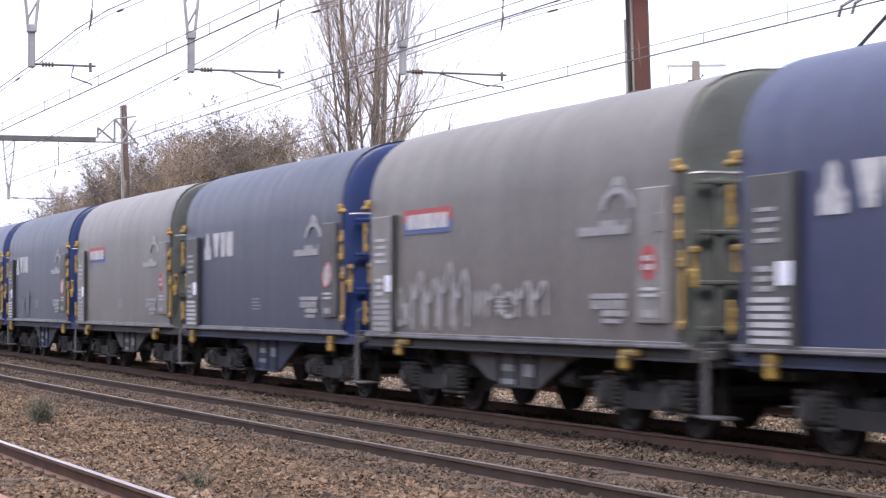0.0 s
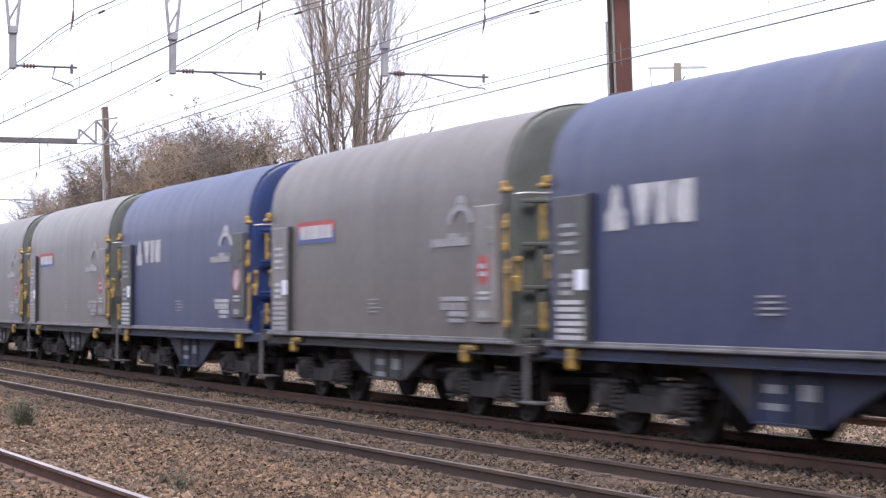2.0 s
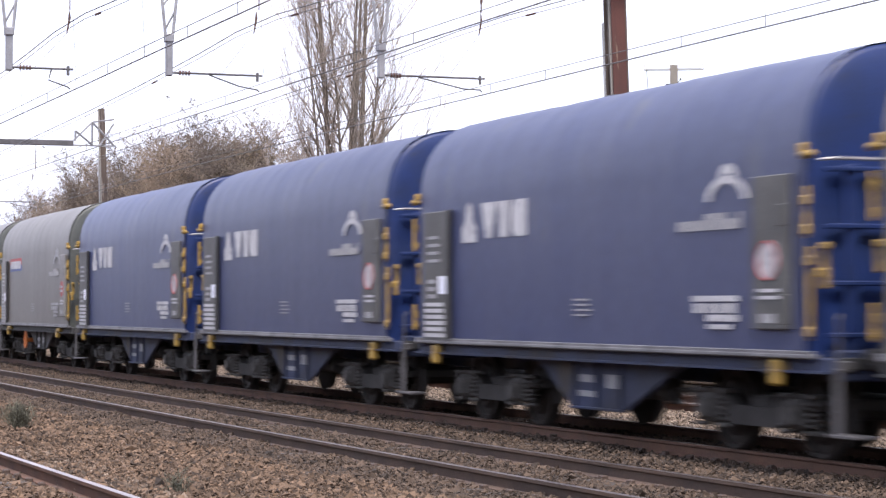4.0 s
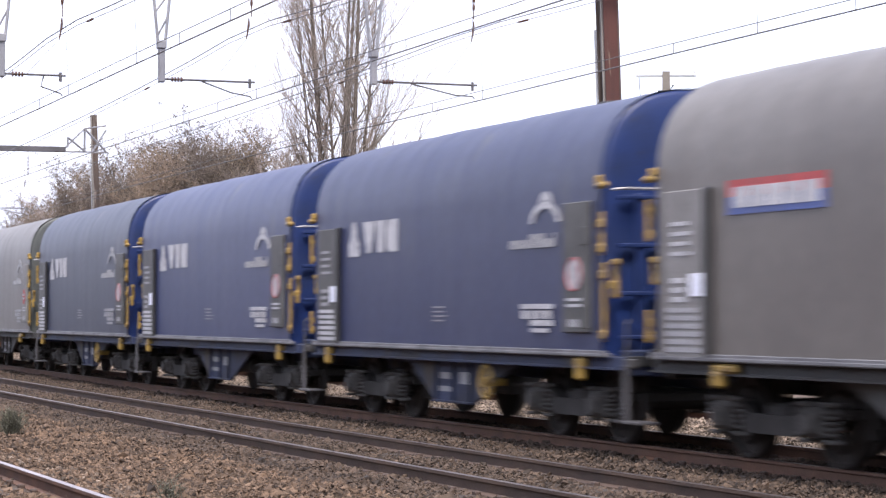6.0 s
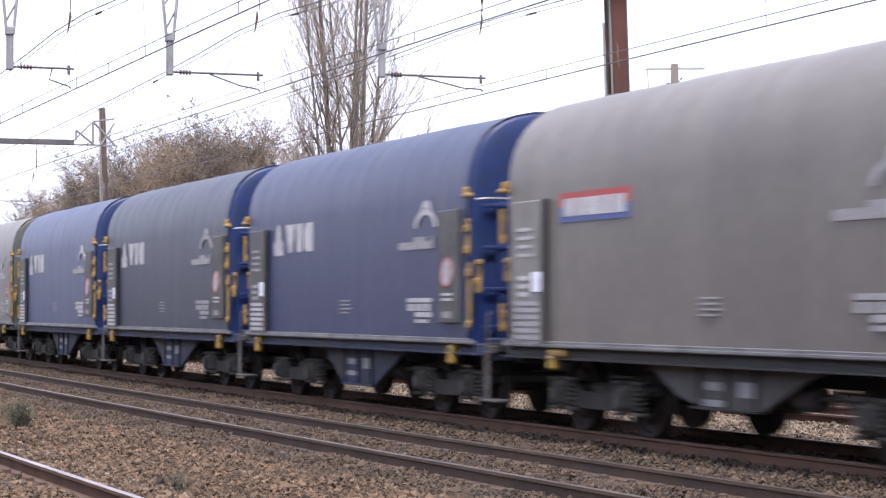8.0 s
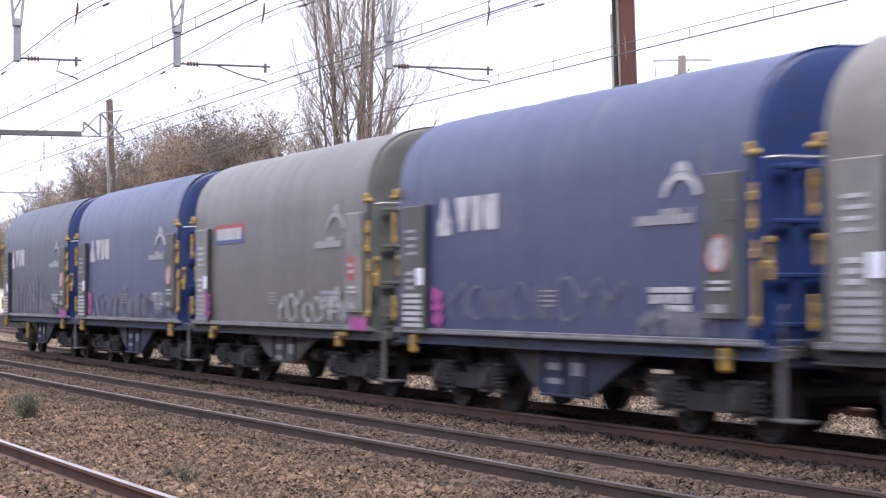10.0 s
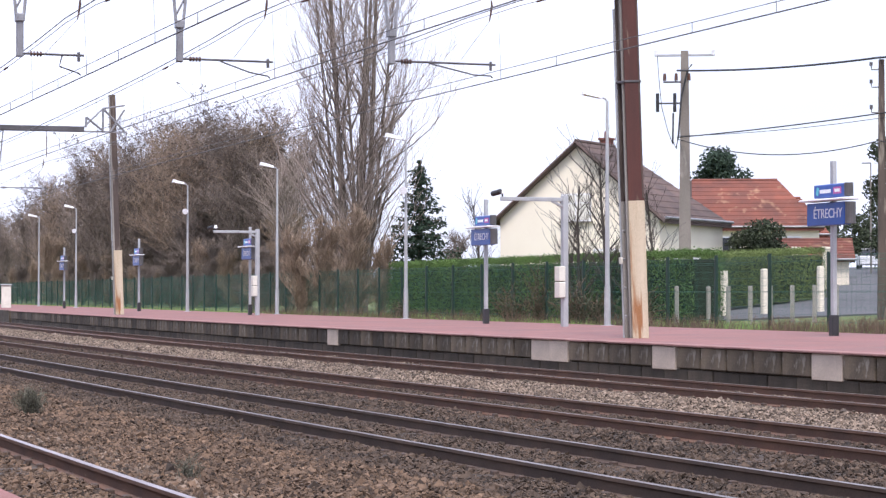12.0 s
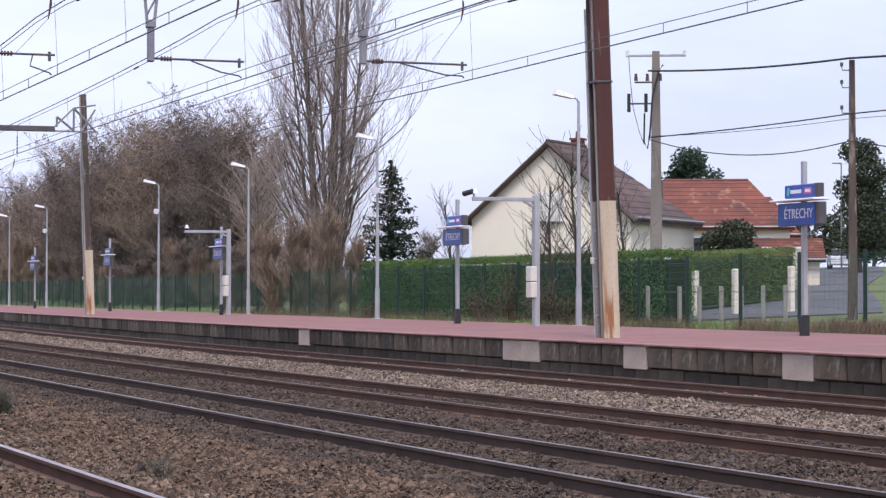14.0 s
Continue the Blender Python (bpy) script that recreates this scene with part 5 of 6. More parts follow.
def bare_tree_meshes(seed, height, up, spread, kids, level, low=0.25, r=0.16, bark="bark", twig="twig", seeds=0.0):
    rng = random.Random(seed)
    thick, thin = [], []
    q = Vector((0, 0, -0.3))
    d = Vector((rng.gauss(0, 0.05), rng.gauss(0, 0.05), 1))
    steps = 9
    for i in range(steps):
        d = (d + Vector((rng.gauss(0, 0.08), rng.gauss(0, 0.08), 0.3))).normalized()
        nq = q + d * (height * 0.85 / steps)
        f = i / steps
        thick.append((*q, *nq, r * (1 - 0.8 * f), r * (1 - 0.8 * (f + 1 / steps))))
        if f >= low:
            for _ in range(3):
                a = rng.uniform(0, 2 * math.pi)
                side = Vector((math.cos(a), math.sin(a), rng.uniform(0.1, 0.7)))
                nd = (d * (1 - spread) + side * spread).normalized()
                grow(rng, thick, thin, q.lerp(nq, rng.random()), nd, height * rng.uniform(0.2, 0.34) * (1.15 - 0.5 * f), r * 0.4 * (1 - 0.6 * f), level, up, spread, kids)
        q = nq
    parts = [tubes_mesh("trunk", thick, bark, 5), tubes_mesh("crown", thin, twig, 3)]
    if seeds:
        # dry seed bunches hang on the outer twigs
        nr = np.random.default_rng(seed)
        ends = np.array(thin)[:, 3:6]
        ends = ends[nr.random(len(ends)) < 0.22]
        ends = np.repeat(ends, 3, 0) + nr.normal(0, 0.09, (len(ends) * 3, 3))
        parts.append(leaves_mesh("foliage", ends, seeds, "seed", nr))
    return parts


def tree_of(meshes, name, label, category, at, group=""):
    t = thing(name, label, category, at, group)
    part("trunk", meshes[0], "bark", t)
    part("crown", meshes[1], "twig", t)
    if len(meshes) > 2:
        part("foliage", meshes[2], "seed", t)["kind"] = "stuff"
    return t


def poplar_meshes(seed):
    """Several upright stems from one foot, each with steep branches and fine twigs."""
    rng = random.Random(seed)
    thick, thin = [], []
    for k in range(8):
        a = 2.4 * k + rng.uniform(-0.3, 0.3)
        lean = 0.03 + 0.017 * k
        q = Vector((0.4 * math.cos(a), 0.4 * math.sin(a), -0.2))
        d = Vector((math.cos(a) * lean, math.sin(a) * lean, 1)).normalized()
        h = rng.uniform(19, 25)
        r = rng.uniform(0.16, 0.23) if k < 5 else 0.1
        steps = 18
        for i in range(steps):
            f = i / steps
            d = (d + Vector((rng.gauss(0, 0.018), rng.gauss(0, 0.018), 0.02))).normalized()
            nq = q + d * (h / steps)
            thick.append((*q, *nq, r * (1 - 0.85 * f), r * (1 - 0.85 * (f + 1 / steps))))
            for _ in range(1 if i < 2 else 2):
                b = a + rng.gauss(0, 1.1)
                t = rng.uniform(0.4, 1.05)
                nd = Vector((math.cos(b) * t, math.sin(b) * t, 1)).normalized()
                grow(rng, thick, thin, q.lerp(nq, rng.random()), nd, rng.uniform(2.6, 5.2) * (1.1 - 0.5 * f), 0.06 * (1.15 - f), 2, 0.5, 0.34, 1)
            q = nq
    return tubes_mesh("trunk", thick, "bark_pale", 6), tubes_mesh("crown", thin, "twig_pale", 3)


def at_view(angle, depth, z=None):
    """A place seen under that angle from the line, at that distance from the camera; on the ground."""
    a = radians(angle)
    x, y = -depth * math.cos(a), depth * math.sin(a)
    return x, y, (land(y - bend(x)) if z is None else z)


def behind(ang, w):
    """Distance at which the view under that angle crosses the line at w behind the platform."""
    a = radians(ang)
    return (w - 3.55) / (math.tan(a) - 0.071) / math.cos(a)


def build_trees():
    rng = random.Random(11)
    pm = poplar_meshes(4)
    x, y, z = at_view(19.75, 108)
    tree_of(pm, "poplar", "tall bare poplar with many upright pale stems", "tree", pose(x, y, z))
    kinds = [bare_tree_meshes(31, 12, 0.35, 0.55, 2, 2, 0.2, 0.18, seeds=0.07), bare_tree_meshes(32, 12, 0.2, 0.6, 2, 2, 0.12, 0.15, "bark", "twig_warm", 0.06), bare_tree_meshes(33, 12, 0.3, 0.5, 2, 2, 0.3, 0.17, "bark", "twig_pale"), bare_tree_meshes(34, 12, 0.25, 0.6, 2, 2, 0.1, 0.14, seeds=0.08)]
    # angle from the line, height of the top as seen, nearest distance
    for i in range(72):
        ang = 9.6 + 8.6 * ((i * 0.618) % 1.0)
        depth = max(behind(ang, 35.5), 118.0) + rng.uniform(0, 45)
        rise = float(np.interp(ang, (9, 11.3, 12.6, 14.0, 15.45, 16.9, 18.2), (1.6, 2.15, 3.3, 4.05, 4.5, 4.7, 4.2)))
        h = 1.2 + math.tan(radians(rise)) * depth * rng.uniform(0.76, 0.94) + 0.5
        x, y, z = at_view(ang, depth)
        k = rng.randrange(4)
        m = pose(x, y, z, rz=rng.uniform(0, 360)) @ Matrix.Diagonal((h / 12 * 1.05, h / 12 * 1.05, h / 12, 1))
        t = tree_of(kinds[k], "bare_tree", ("bare grey-brown woodland tree with fine twigs", "bare warm brown woodland tree with dense low twigs", "pale bare woodland tree with an open crown", "low-branched bare tree thick with brown twigs")[k], "tree", m, "woodland trees")
    # thicket along the fence
    bush = [bare_tree_meshes(41, 4.5, 0.5, 0.5, 3, 2, 0.0, 0.06, "bark", "twig_warm"), bare_tree_meshes(42, 4.5, 0.35, 0.6, 3, 2, 0.0, 0.06, "bark", "twig")]
    for i in range(34):
        ang = 9.8 + 10.2 * ((i * 0.618 + 0.3) % 1.0)
        x, y, _ = at_view(ang, behind(ang, rng.uniform(33.0, 36.0)))
        s = rng.uniform(0.6, 1.05)
        tree_of(bush[i % 2], "shrub", ("bare reddish-brown shrub behind the fence", "bare dark shrub behind the fence")[i % 2], "shrub", pose(x, y, land(y - bend(x)), rz=rng.uniform(0, 360)) @ Matrix.Diagonal((s, s, s, 1)), "shrubs behind the fence")
    # undergrowth inside the wood
    for i in range(44):
        ang = 9.0 + 9.0 * ((i * 0.618 + 0.1) % 1.0)
        depth = max(behind(ang, 36.0), 122.0) + rng.uniform(0, 45)
        x, y, z = at_view(ang, depth)
        s = rng.uniform(1.3, 1.9)
        tree_of(bush[i % 2], "thicket", ("dense bare reddish-brown thicket in the wood", "dense bare dark brown thicket in the wood")[i % 2], "shrub", pose(x, y, z, rz=rng.uniform(0, 360)) @ Matrix.Diagonal((s * 1.2, s * 1.2, s, 1)), "thickets in the wood")
    # bushes round the poplar's foot and about the house
    for ang, depth, s, k in ((19.0, 104, 1.0, 0), (19.7, 103, 1.1, 0), (20.4, 104, 0.8, 0), (18.3, 106, 0.9, 0), (22.3, 130, 0.9, 1)):
        x, y, z = at_view(ang, depth)
        tree_of(bush[k], "shrub", "bare brown shrub with dense upright twigs", "shrub", pose(x, y, z, rz=ang * 50) @ Matrix.Diagonal((s, s, s, 1)), "shrubs behind the fence")
    small = bare_tree_meshes(51, 7.0, 0.4, 0.5, 2, 1, 0.05, 0.11, "bark_dark", "bark_dark")
    for ang, depth, s in ((26.3, 78, 1.0), (25.4, 79, 0.85), (27.6, 77, 0.8), (25.0, 81, 0.6), (26.9, 76, 0.75), (23.1, 122, 0.95), (23.8, 126, 0.9), (24.2, 120, 0.75)):
        x, y, z = at_view(ang, depth)
        tree_of(small, "garden_tree", "bare garden tree with thin grey branches before the house", "tree", pose(x, y, z, rz=depth * 40) @ Matrix.Diagonal((s, s, s, 1)), "garden trees")


def build_conifer(x, y, z, h, r, seed, label):
    rng = np.random.default_rng(seed)
    t = thing("conifer", label, "tree", pose(x, y, z), "conifers")
    part("trunk", Geo().tube((0, 0, -0.2), (0, 0, h * 0.95), 0.16, 0.02, 8), "bark", t)
    pts, segs = [], []
    tiers = 15
    for i in range(tiers):
        f = (i + 0.5) / tiers
        for j in range(9):
            a = i * 1.1 + j * 0.698 + rng.normal(0, 0.12)
            zz = h * (0.06 + 0.9 * f) + rng.normal(0, 0.12)
            length = r * (1 - f) ** 0.8 * rng.uniform(0.55, 1.1) + 0.12
            bow = [np.array([math.cos(a) * length * q, math.sin(a) * length * q, zz - 0.32 * length * q + 0.3 * length * q * q]) for q in (0.0, 0.35, 0.7, 1.0)]
            for p0, p1 in zip(bow, bow[1:]):
                segs.append((*p0, *p1, 0.03, 0.012))
                n = max(6, int(28 * length / r))
                for k in range(n):
                    c = p0 + (p1 - p0) * rng.random()
                    pts.append(c + rng.normal(0, 1, 3) * np.array([0.16, 0.16, 0.09]) - np.array([0, 0, 0.16 * rng.random()]))
    for k in range(120):
        pts.append(np.array([0, 0, h * rng.uniform(0.86, 1.0)]) + rng.normal(0, 0.05, 3))
    part("branchwork", tubes_mesh("branchwork", segs, "bark", 3), "bark", t)
    part("crown", leaves_mesh("crown", pts, 0.12, "needles", rng), "needles", t)


def clump_tree(name, label, x, y, z, blobs, count, size, material, seed):
    """An evergreen with a trunk, limbs and leaves in uneven clumps."""
    rng = np.random.default_rng(seed)
    t = thing(name, label, "tree" if "tree" in name else "shrub", pose(x, y, z), "evergreens")
    top = max(b[2] for b in blobs)
    part("trunk", Geo().tube((0, 0, -0.2), (0, 0, top), 0.2, 0.05, 8), "bark", t)
    segs, pts = [], []
    for bx, by, bz, br in blobs:
        segs.append((0, 0, bz * 0.6, bx, by, bz, 0.07, 0.02))
        d = rng.normal(0, 1, (count, 3))
        d /= np.linalg.norm(d, axis=1, keepdims=True)
        pts.append(np.array([bx, by, bz]) + d * br * rng.uniform(0.45, 1.08, (count, 1)) * np.array([1, 1, 0.7]))
    part("branchwork", tubes_mesh("branchwork", segs, "bark", 4), "bark", t)
    part("crown", leaves_mesh("crown", np.concatenate(pts), size, material, rng), material, t)


def build_hedge(label, a, b, thick, h, seed, leaf="hedge"):
    """A clipped hedge from a to b: a near-black box as painted inner shade, and a skin of small leaves."""
    rng = np.random.default_rng(seed)
    a, b = Vector(a), Vector(b)
    length = (b - a).length
    ang = math.degrees(math.atan2(b.y - a.y, b.x - a.x))
    t = thing("hedge", label, "hedge", pose(a.x, a.y, a.z, rz=ang, ry=-math.degrees(math.asin((b.z - a.z) / length))), "clipped hedges")
    # plain box, coloured near-black for the shade between the leaves
    part("core", Geo().box((length / 2, 0, h / 2 - 0.1), (length - 0.3, thick - 0.3, h - 0.25), 0.08), "hedge_inner_shade", t)
    n = int(length * h * 900)
    p = np.stack([rng.uniform(0, length, n), rng.choice([-1.0, 1.0], n) * thick / 2 + rng.normal(0, 0.05, n), rng.uniform(0, h, n)], 1)
    n2 = int(length * thick * 1000)
    q = np.stack([rng.uniform(0, length, n2), rng.uniform(-thick / 2, thick / 2, n2), h + rng.normal(0, 0.05, n2) + 0.05 * np.sin(rng.uniform(0, length, n2))], 1)
    part("leaves", leaves_mesh("leaves", np.concatenate([p, q]), 0.034, leaf, rng), leaf, t)["kind"] = "stuff"


def tufts(name, label, material, zones, seed, height):
    """Grass or weeds as thin upright blades in one mesh. zones: x0, x1, w0, w1, blades to the square metre."""
    rng = np.random.default_rng(seed)
    segs = []
    for x0, x1, w0, w1, dens in zones:
        n = int((x1 - x0) * (w1 - w0) * dens)
        x, w = rng.uniform(x0, x1, n), rng.uniform(w0, w1, n)
        keep = np.sin(x * 1.3 + w * 2.1) + np.sin(x * 0.47 - w * 1.7) + rng.normal(0, 0.7, n) > -0.5
        x, w = x[keep], w[keep]
        h = height * rng.uniform(0.3, 1.2, len(x))
        z = np.array([land(v) if v > BACK - 0.5 else BED for v in w])
        z = np.where((w > EDGE) & (w < BACK + 0.3), np.maximum(z, TOP - 0.02), z)
        y = w + bend(x)
        dx, dy = rng.normal(0, 0.35, len(x)) * h, rng.normal(0, 0.35, len(x)) * h
        segs.append(np.stack([x, y, z - 0.02, x + dx, y + dy, z + h, np.full(len(x), 0.008), np.full(len(x), 0.002)], 1))
    ob = new(name, tubes_mesh(name, np.concatenate(segs), material, 3))
    tagged(ob, label, "grass" if "grass" in name else "weeds", kind="stuff")


build_trees()
cx, cy, cz = at_view(21.38, 118)
build_conifer(cx, cy, cz, 7.7, 2.9, 7, "dark green spruce behind the hedge")
cx, cy, cz = at_view(28.95, 183, 3.0)
clump_tree("cedar_tree", "dark spreading cedar tree behind the red roof", cx, cy, cz, [(-2.4, 0, 7.6, 1.5), (1.6, 0.5, 7.6, 1.7), (0, 0, 9.4, 1.4), (-1.0, 0.4, 8.6, 1.5), (1.0, -0.4, 9.0, 1.2), (3.0, 0, 7.0, 1.0)], 800, 0.16, "needles", 8)
cx, cy, cz = at_view(33.2, 150, 2.4)
clump_tree("evergreen_tree", "tall dark evergreen tree beside the road", cx, cy, cz, [(0, 0, 8.4, 1.3), (0.9, 0.3, 7.0, 1.5), (-0.6, 0.2, 6.0, 1.5), (0.7, 0, 5.0, 1.6), (1.4, 0.2, 3.4, 1.7), (0, 0, 2.4, 1.6)], 1400, 0.13, "leaf_dark", 9)
cx, cy, cz = at_view(29.9, 104)
clump_tree("evergreen_shrub", "rounded dark green garden shrub above the hedge", cx, cy, cz, [(-0.8, 0, 2.4, 1.0), (0.6, 0, 2.9, 1.0), (0, 0.3, 1.6, 1.1), (1.0, 0.2, 2.0, 0.9), (-1.5, 0, 1.5, 0.9)], 1500, 0.09, "leaf_dark", 10)
for ang, depth, seed, k in ((32.45, 215, 90, 1.0), (33.0, 225, 91, 1.3), (33.55, 205, 92, 1.1), (34.0, 190, 93, 1.4), (31.6, 190, 94, 0.9)):
    cx, cy, cz = at_view(ang, depth)
    clump_tree("evergreen_shrub", "dark green garden shrubs at the lane's far end", cx, cy, cz - 0.3, [(-1.6 * k, 0, 2.2 * k, 1.7 * k), (1.2 * k, 0.2, 2.8 * k, 1.8 * k), (0, 0, 4.4 * k, 1.5 * k), (2.6 * k, 0, 1.6 * k, 1.5 * k)], 900, 0.16, "leaf_dark", seed)


# ---- houses, road, poles ----
def build_house(name, label, x, y, z, turn, length, depth, eave, ridge, roof, hip=0.0, chimney=None, windows=()):
    """Local x runs along the ridge; the gable at x = 0 and the eave side at y = -depth / 2."""
    h = thing(name, label, "house", pose(x, y, z - 0.3, rz=turn), "houses")
    d = depth / 2
    walls = Geo()
    if hip:
        walls.box((length / 2, 0, eave / 2 - 0.05), (length, depth, eave - 0.1))
        walls.slab([(-d + 0.004, 0), (-d + 0.004, eave), (0, ridge - 0.12), (d - 0.004, eave), (d - 0.004, 0)], -0.02, 0.3)
    else:
        walls.slab([(-d, 0), (-d, eave), (0, ridge - 0.12), (d, eave), (d, 0)], 0, length)
    part("wall", walls, "render_cream", h, "cream rendered wall")
    over, gable = 0.35, 0.3
    slope = (ridge - eave) / d
    courses = 12
    for s in (-1, 1):
        foot = ridge - (d + over) * slope
        deck = Geo().add([(-gable + 0.04, s * (d + over), foot - 0.06), (length + gable - 0.1, s * (d + over), foot - 0.06), (length + gable - hip - 0.1, 0, ridge - 0.06), (-gable + 0.04, 0, ridge - 0.06), (-gable + 0.04, s * (d + over), foot + 0.02), (length + gable - 0.1, s * (d + over), foot + 0.02), (length + gable - hip - 0.1, 0, ridge + 0.02), (-gable + 0.04, 0, ridge + 0.02)],
                         [(0, 1, 2, 3), (4, 7, 6, 5), (0, 4, 5, 1), (1, 5, 6, 2), (2, 6, 7, 3), (3, 7, 4, 0)])
        deck = part("roof_slope", deck, roof, h)
        for i in range(courses):
            f0, f1 = i / courses, min(1.0, (i + 1) / courses + 0.03)
            y0, y1 = s * (d + over) * (1 - f0), s * (d + over) * (1 - f1)
            z0, z1 = ridge - abs(y0) * slope + 0.05, ridge - abs(y1) * slope + 0.03
            a0, a1 = hip * f0, hip * f1
            g = Geo().add([(-gable, y0, z0), (length + gable - a0, y0, z0), (length + gable - a1, y1, z1), (-gable, y1, z1), (-gable, y0, z0 + 0.07), (length + gable - a0, y0, z0 + 0.07), (length + gable - a1, y1, z1 + 0.05), (-gable, y1, z1 + 0.05)],
                          [(0, 1, 2, 3), (4, 7, 6, 5), (0, 4, 5, 1), (1, 5, 6, 2), (2, 6, 7, 3), (3, 7, 4, 0)])
            part("tile_course", g, roof, deck)
    if hip:
        g = Geo()
        e = ridge - (d + over) * slope + 0.05
        g.add([(length + gable, -(d + over), e), (length + gable, d + over, e), (length + gable - hip, 0, ridge + 0.05), (length + gable - 0.05, -(d + over), e - 0.08), (length + gable - 0.05, d + over, e - 0.08)], [(0, 1, 2), (0, 3, 4, 1)])
        part("roof_hip", g, roof, h)
    part("ridge_tiles", Geo().tube((-gable, 0, ridge + 0.06), (length + gable - hip, 0, ridge + 0.06), 0.1, n=8), roof, h)
    for s in (-1, 1):
        bar = Geo()
        a, b = Vector((-gable - 0.03, s * (d + over), ridge - (d + over) * slope)), Vector((-gable - 0.03, 0, ridge))
        bar.path([a, a.lerp(b, 0.5), b], 0.09, 4)
        part("barge_board", bar, "roof_brown", h)
        part("gutter", Geo().tube((-gable, s * (d + over + 0.05), eave - 0.1), (length + gable, s * (d + over + 0.05), eave - 0.1), 0.06, n=8), "steel", h)
    if chimney:
        ch = part("chimney", Geo().box((chimney, 0.3, ridge - 0.2), (0.5, 0.5, 1.2), 0.02).box((chimney, 0.3, ridge + 0.4), (0.6, 0.6, 0.1), 0.01), "brick_red", h)
        part("chimney_pot", Geo().tube((chimney, 0.3, ridge + 0.42), (chimney, 0.3, ridge + 0.75), 0.12, 0.1, 10), "brick_red", ch)
    for wall, u, zz, ww, hh in windows:
        win = Geo()
        if wall == "gable":
            fr = Geo().box((-0.03, u, zz), (0.08, ww + 0.14, hh + 0.14), 0.01)
            win.box((-0.06, u, zz), (0.04, ww, hh))
            bars = Geo().box((-0.085, u, zz), (0.02, 0.05, hh)).box((-0.085, u, zz + 0.2), (0.02, ww, 0.04))
            sill = Geo().box((-0.1, u, zz - hh / 2 - 0.08), (0.2, ww + 0.3, 0.06), 0.01)
        else:
            fr = Geo().box((u, -d - 0.03, zz), (ww + 0.14, 0.08, hh + 0.14), 0.01)
            win.box((u, -d - 0.06, zz), (ww, 0.04, hh))
            bars = Geo().box((u, -d - 0.085, zz), (0.05, 0.02, hh))
            sill = Geo().box((u, -d - 0.1, zz - hh / 2 - 0.08), (ww + 0.3, 0.2, 0.06), 0.01)
        o = part("window", fr, "sign_white", h)
        part("shutter" if wall == "gable" else "pane", win, "cream_box" if wall == "gable" else "glass_dark", o)
        part("glazing_bar", bars, "sign_white", o)
        part("sill", sill, "concrete", o)
    return h


# ridge direction: turned from the line
build_house("gable_house", "cream rendered house with steep brown tiled gable roof", -89.4, 42.5, 0.9, 130.0, 7.5, 7.7, 4.3, 7.55, "roof_brown", 4.0, 3.7, (("gable", 0.1, 4.7, 1.3, 1.1), ("gable", -1.6, 2.2, 1.6, 1.2), ("side", 2.0, 1.8, 1.0, 1.2), ("side", 5.5, 1.8, 1.0, 1.2)))
build_house("tiled_house", "cream house with a broad weathered red tiled roof", -122.0, 66.0, 2.2, 62.0, 7.2, 7.0, 3.7, 6.5, "roof_red", 2.6, None, (("side", 2.0, 2.4, 1.0, 1.1), ("side", 5.6, 2.4, 1.0, 1.1)))
build_house("tiled_house", "small cream house wing with a red hipped roof", -124.0, 73.0, 2.4, 62.0, 2.8, 5.0, 3.2, 5.4, "roof_red", 1.8, None, (("side", 1.5, 2.0, 0.8, 1.0),))
build_house("garage", "low garden building with a dark red tiled roof", -104.0, 61.0, 2.1, 62.0, 3.7, 3.6, 1.6, 2.5, "roof_red", 0, None, ())


def build_gate_wall():
    """White gate pillars, a dark red gate and a low wall by the road."""
    w = thing("gate_wall", "white rendered gate pillars with dark red gate and wall", "wall", pose(*at_view(31.85, 113), rz=62))
    for x in (-1.9, -0.4):
        part("pillar", Geo().box((x, 0, 1.0), (0.34, 0.34, 2.0), 0.02).box((x, 0, 2.05), (0.46, 0.46, 0.12), 0.02), "render_cream", w)
    part("gate", Geo().box((-1.15, 0, 0.8), (1.1, 0.06, 1.3), 0.01), "brick_red", w)
    part("low_wall", Geo().box((-4.2, 0, 0.5), (3.6, 0.22, 1.0), 0.02), "render_cream", w)


build_gate_wall()


def build_road():
    """A lane that climbs away behind the fence."""
    g = Geo()
    line = []
    for i in range(21):
        f = i / 20
        depth = 76 + 150 * f
        ang = 30.6 + 2.2 * min(1.0, f * 2.2) ** 0.7
        x, y, z = at_view(ang, depth)
        line.append(Vector((x, y, z + 0.03)))
    vs = []
    for i, q in enumerate(line):
        d = (line[min(i + 1, 20)] - line[max(i - 1, 0)]).normalized()
        n = Vector((d.y, -d.x, 0)).normalized()
        half = 4.2 - 1.6 * min(1, i / 5)
        for s in (-1, 1):
            e = q + n * half * s
            vs.append((e.x, e.y, land(e.y - bend(e.x)) + 0.05))
        for s in (1, -1):
            e = q + n * half * s
            vs.append((e.x, e.y, land(e.y - bend(e.x)) - 0.2))
    fs = [(i * 4 + j, i * 4 + (j + 1) % 4, (i + 1) * 4 + (j + 1) % 4, (i + 1) * 4 + j) for i in range(20) for j in range(4)]
    fs += [(0, 1, 2, 3), (80, 83, 82, 81)]
    tagged(part("road", g.add(vs, fs), "tar_road"), "grey asphalt lane climbing away past the gardens", "road", kind="structure")


build_road()


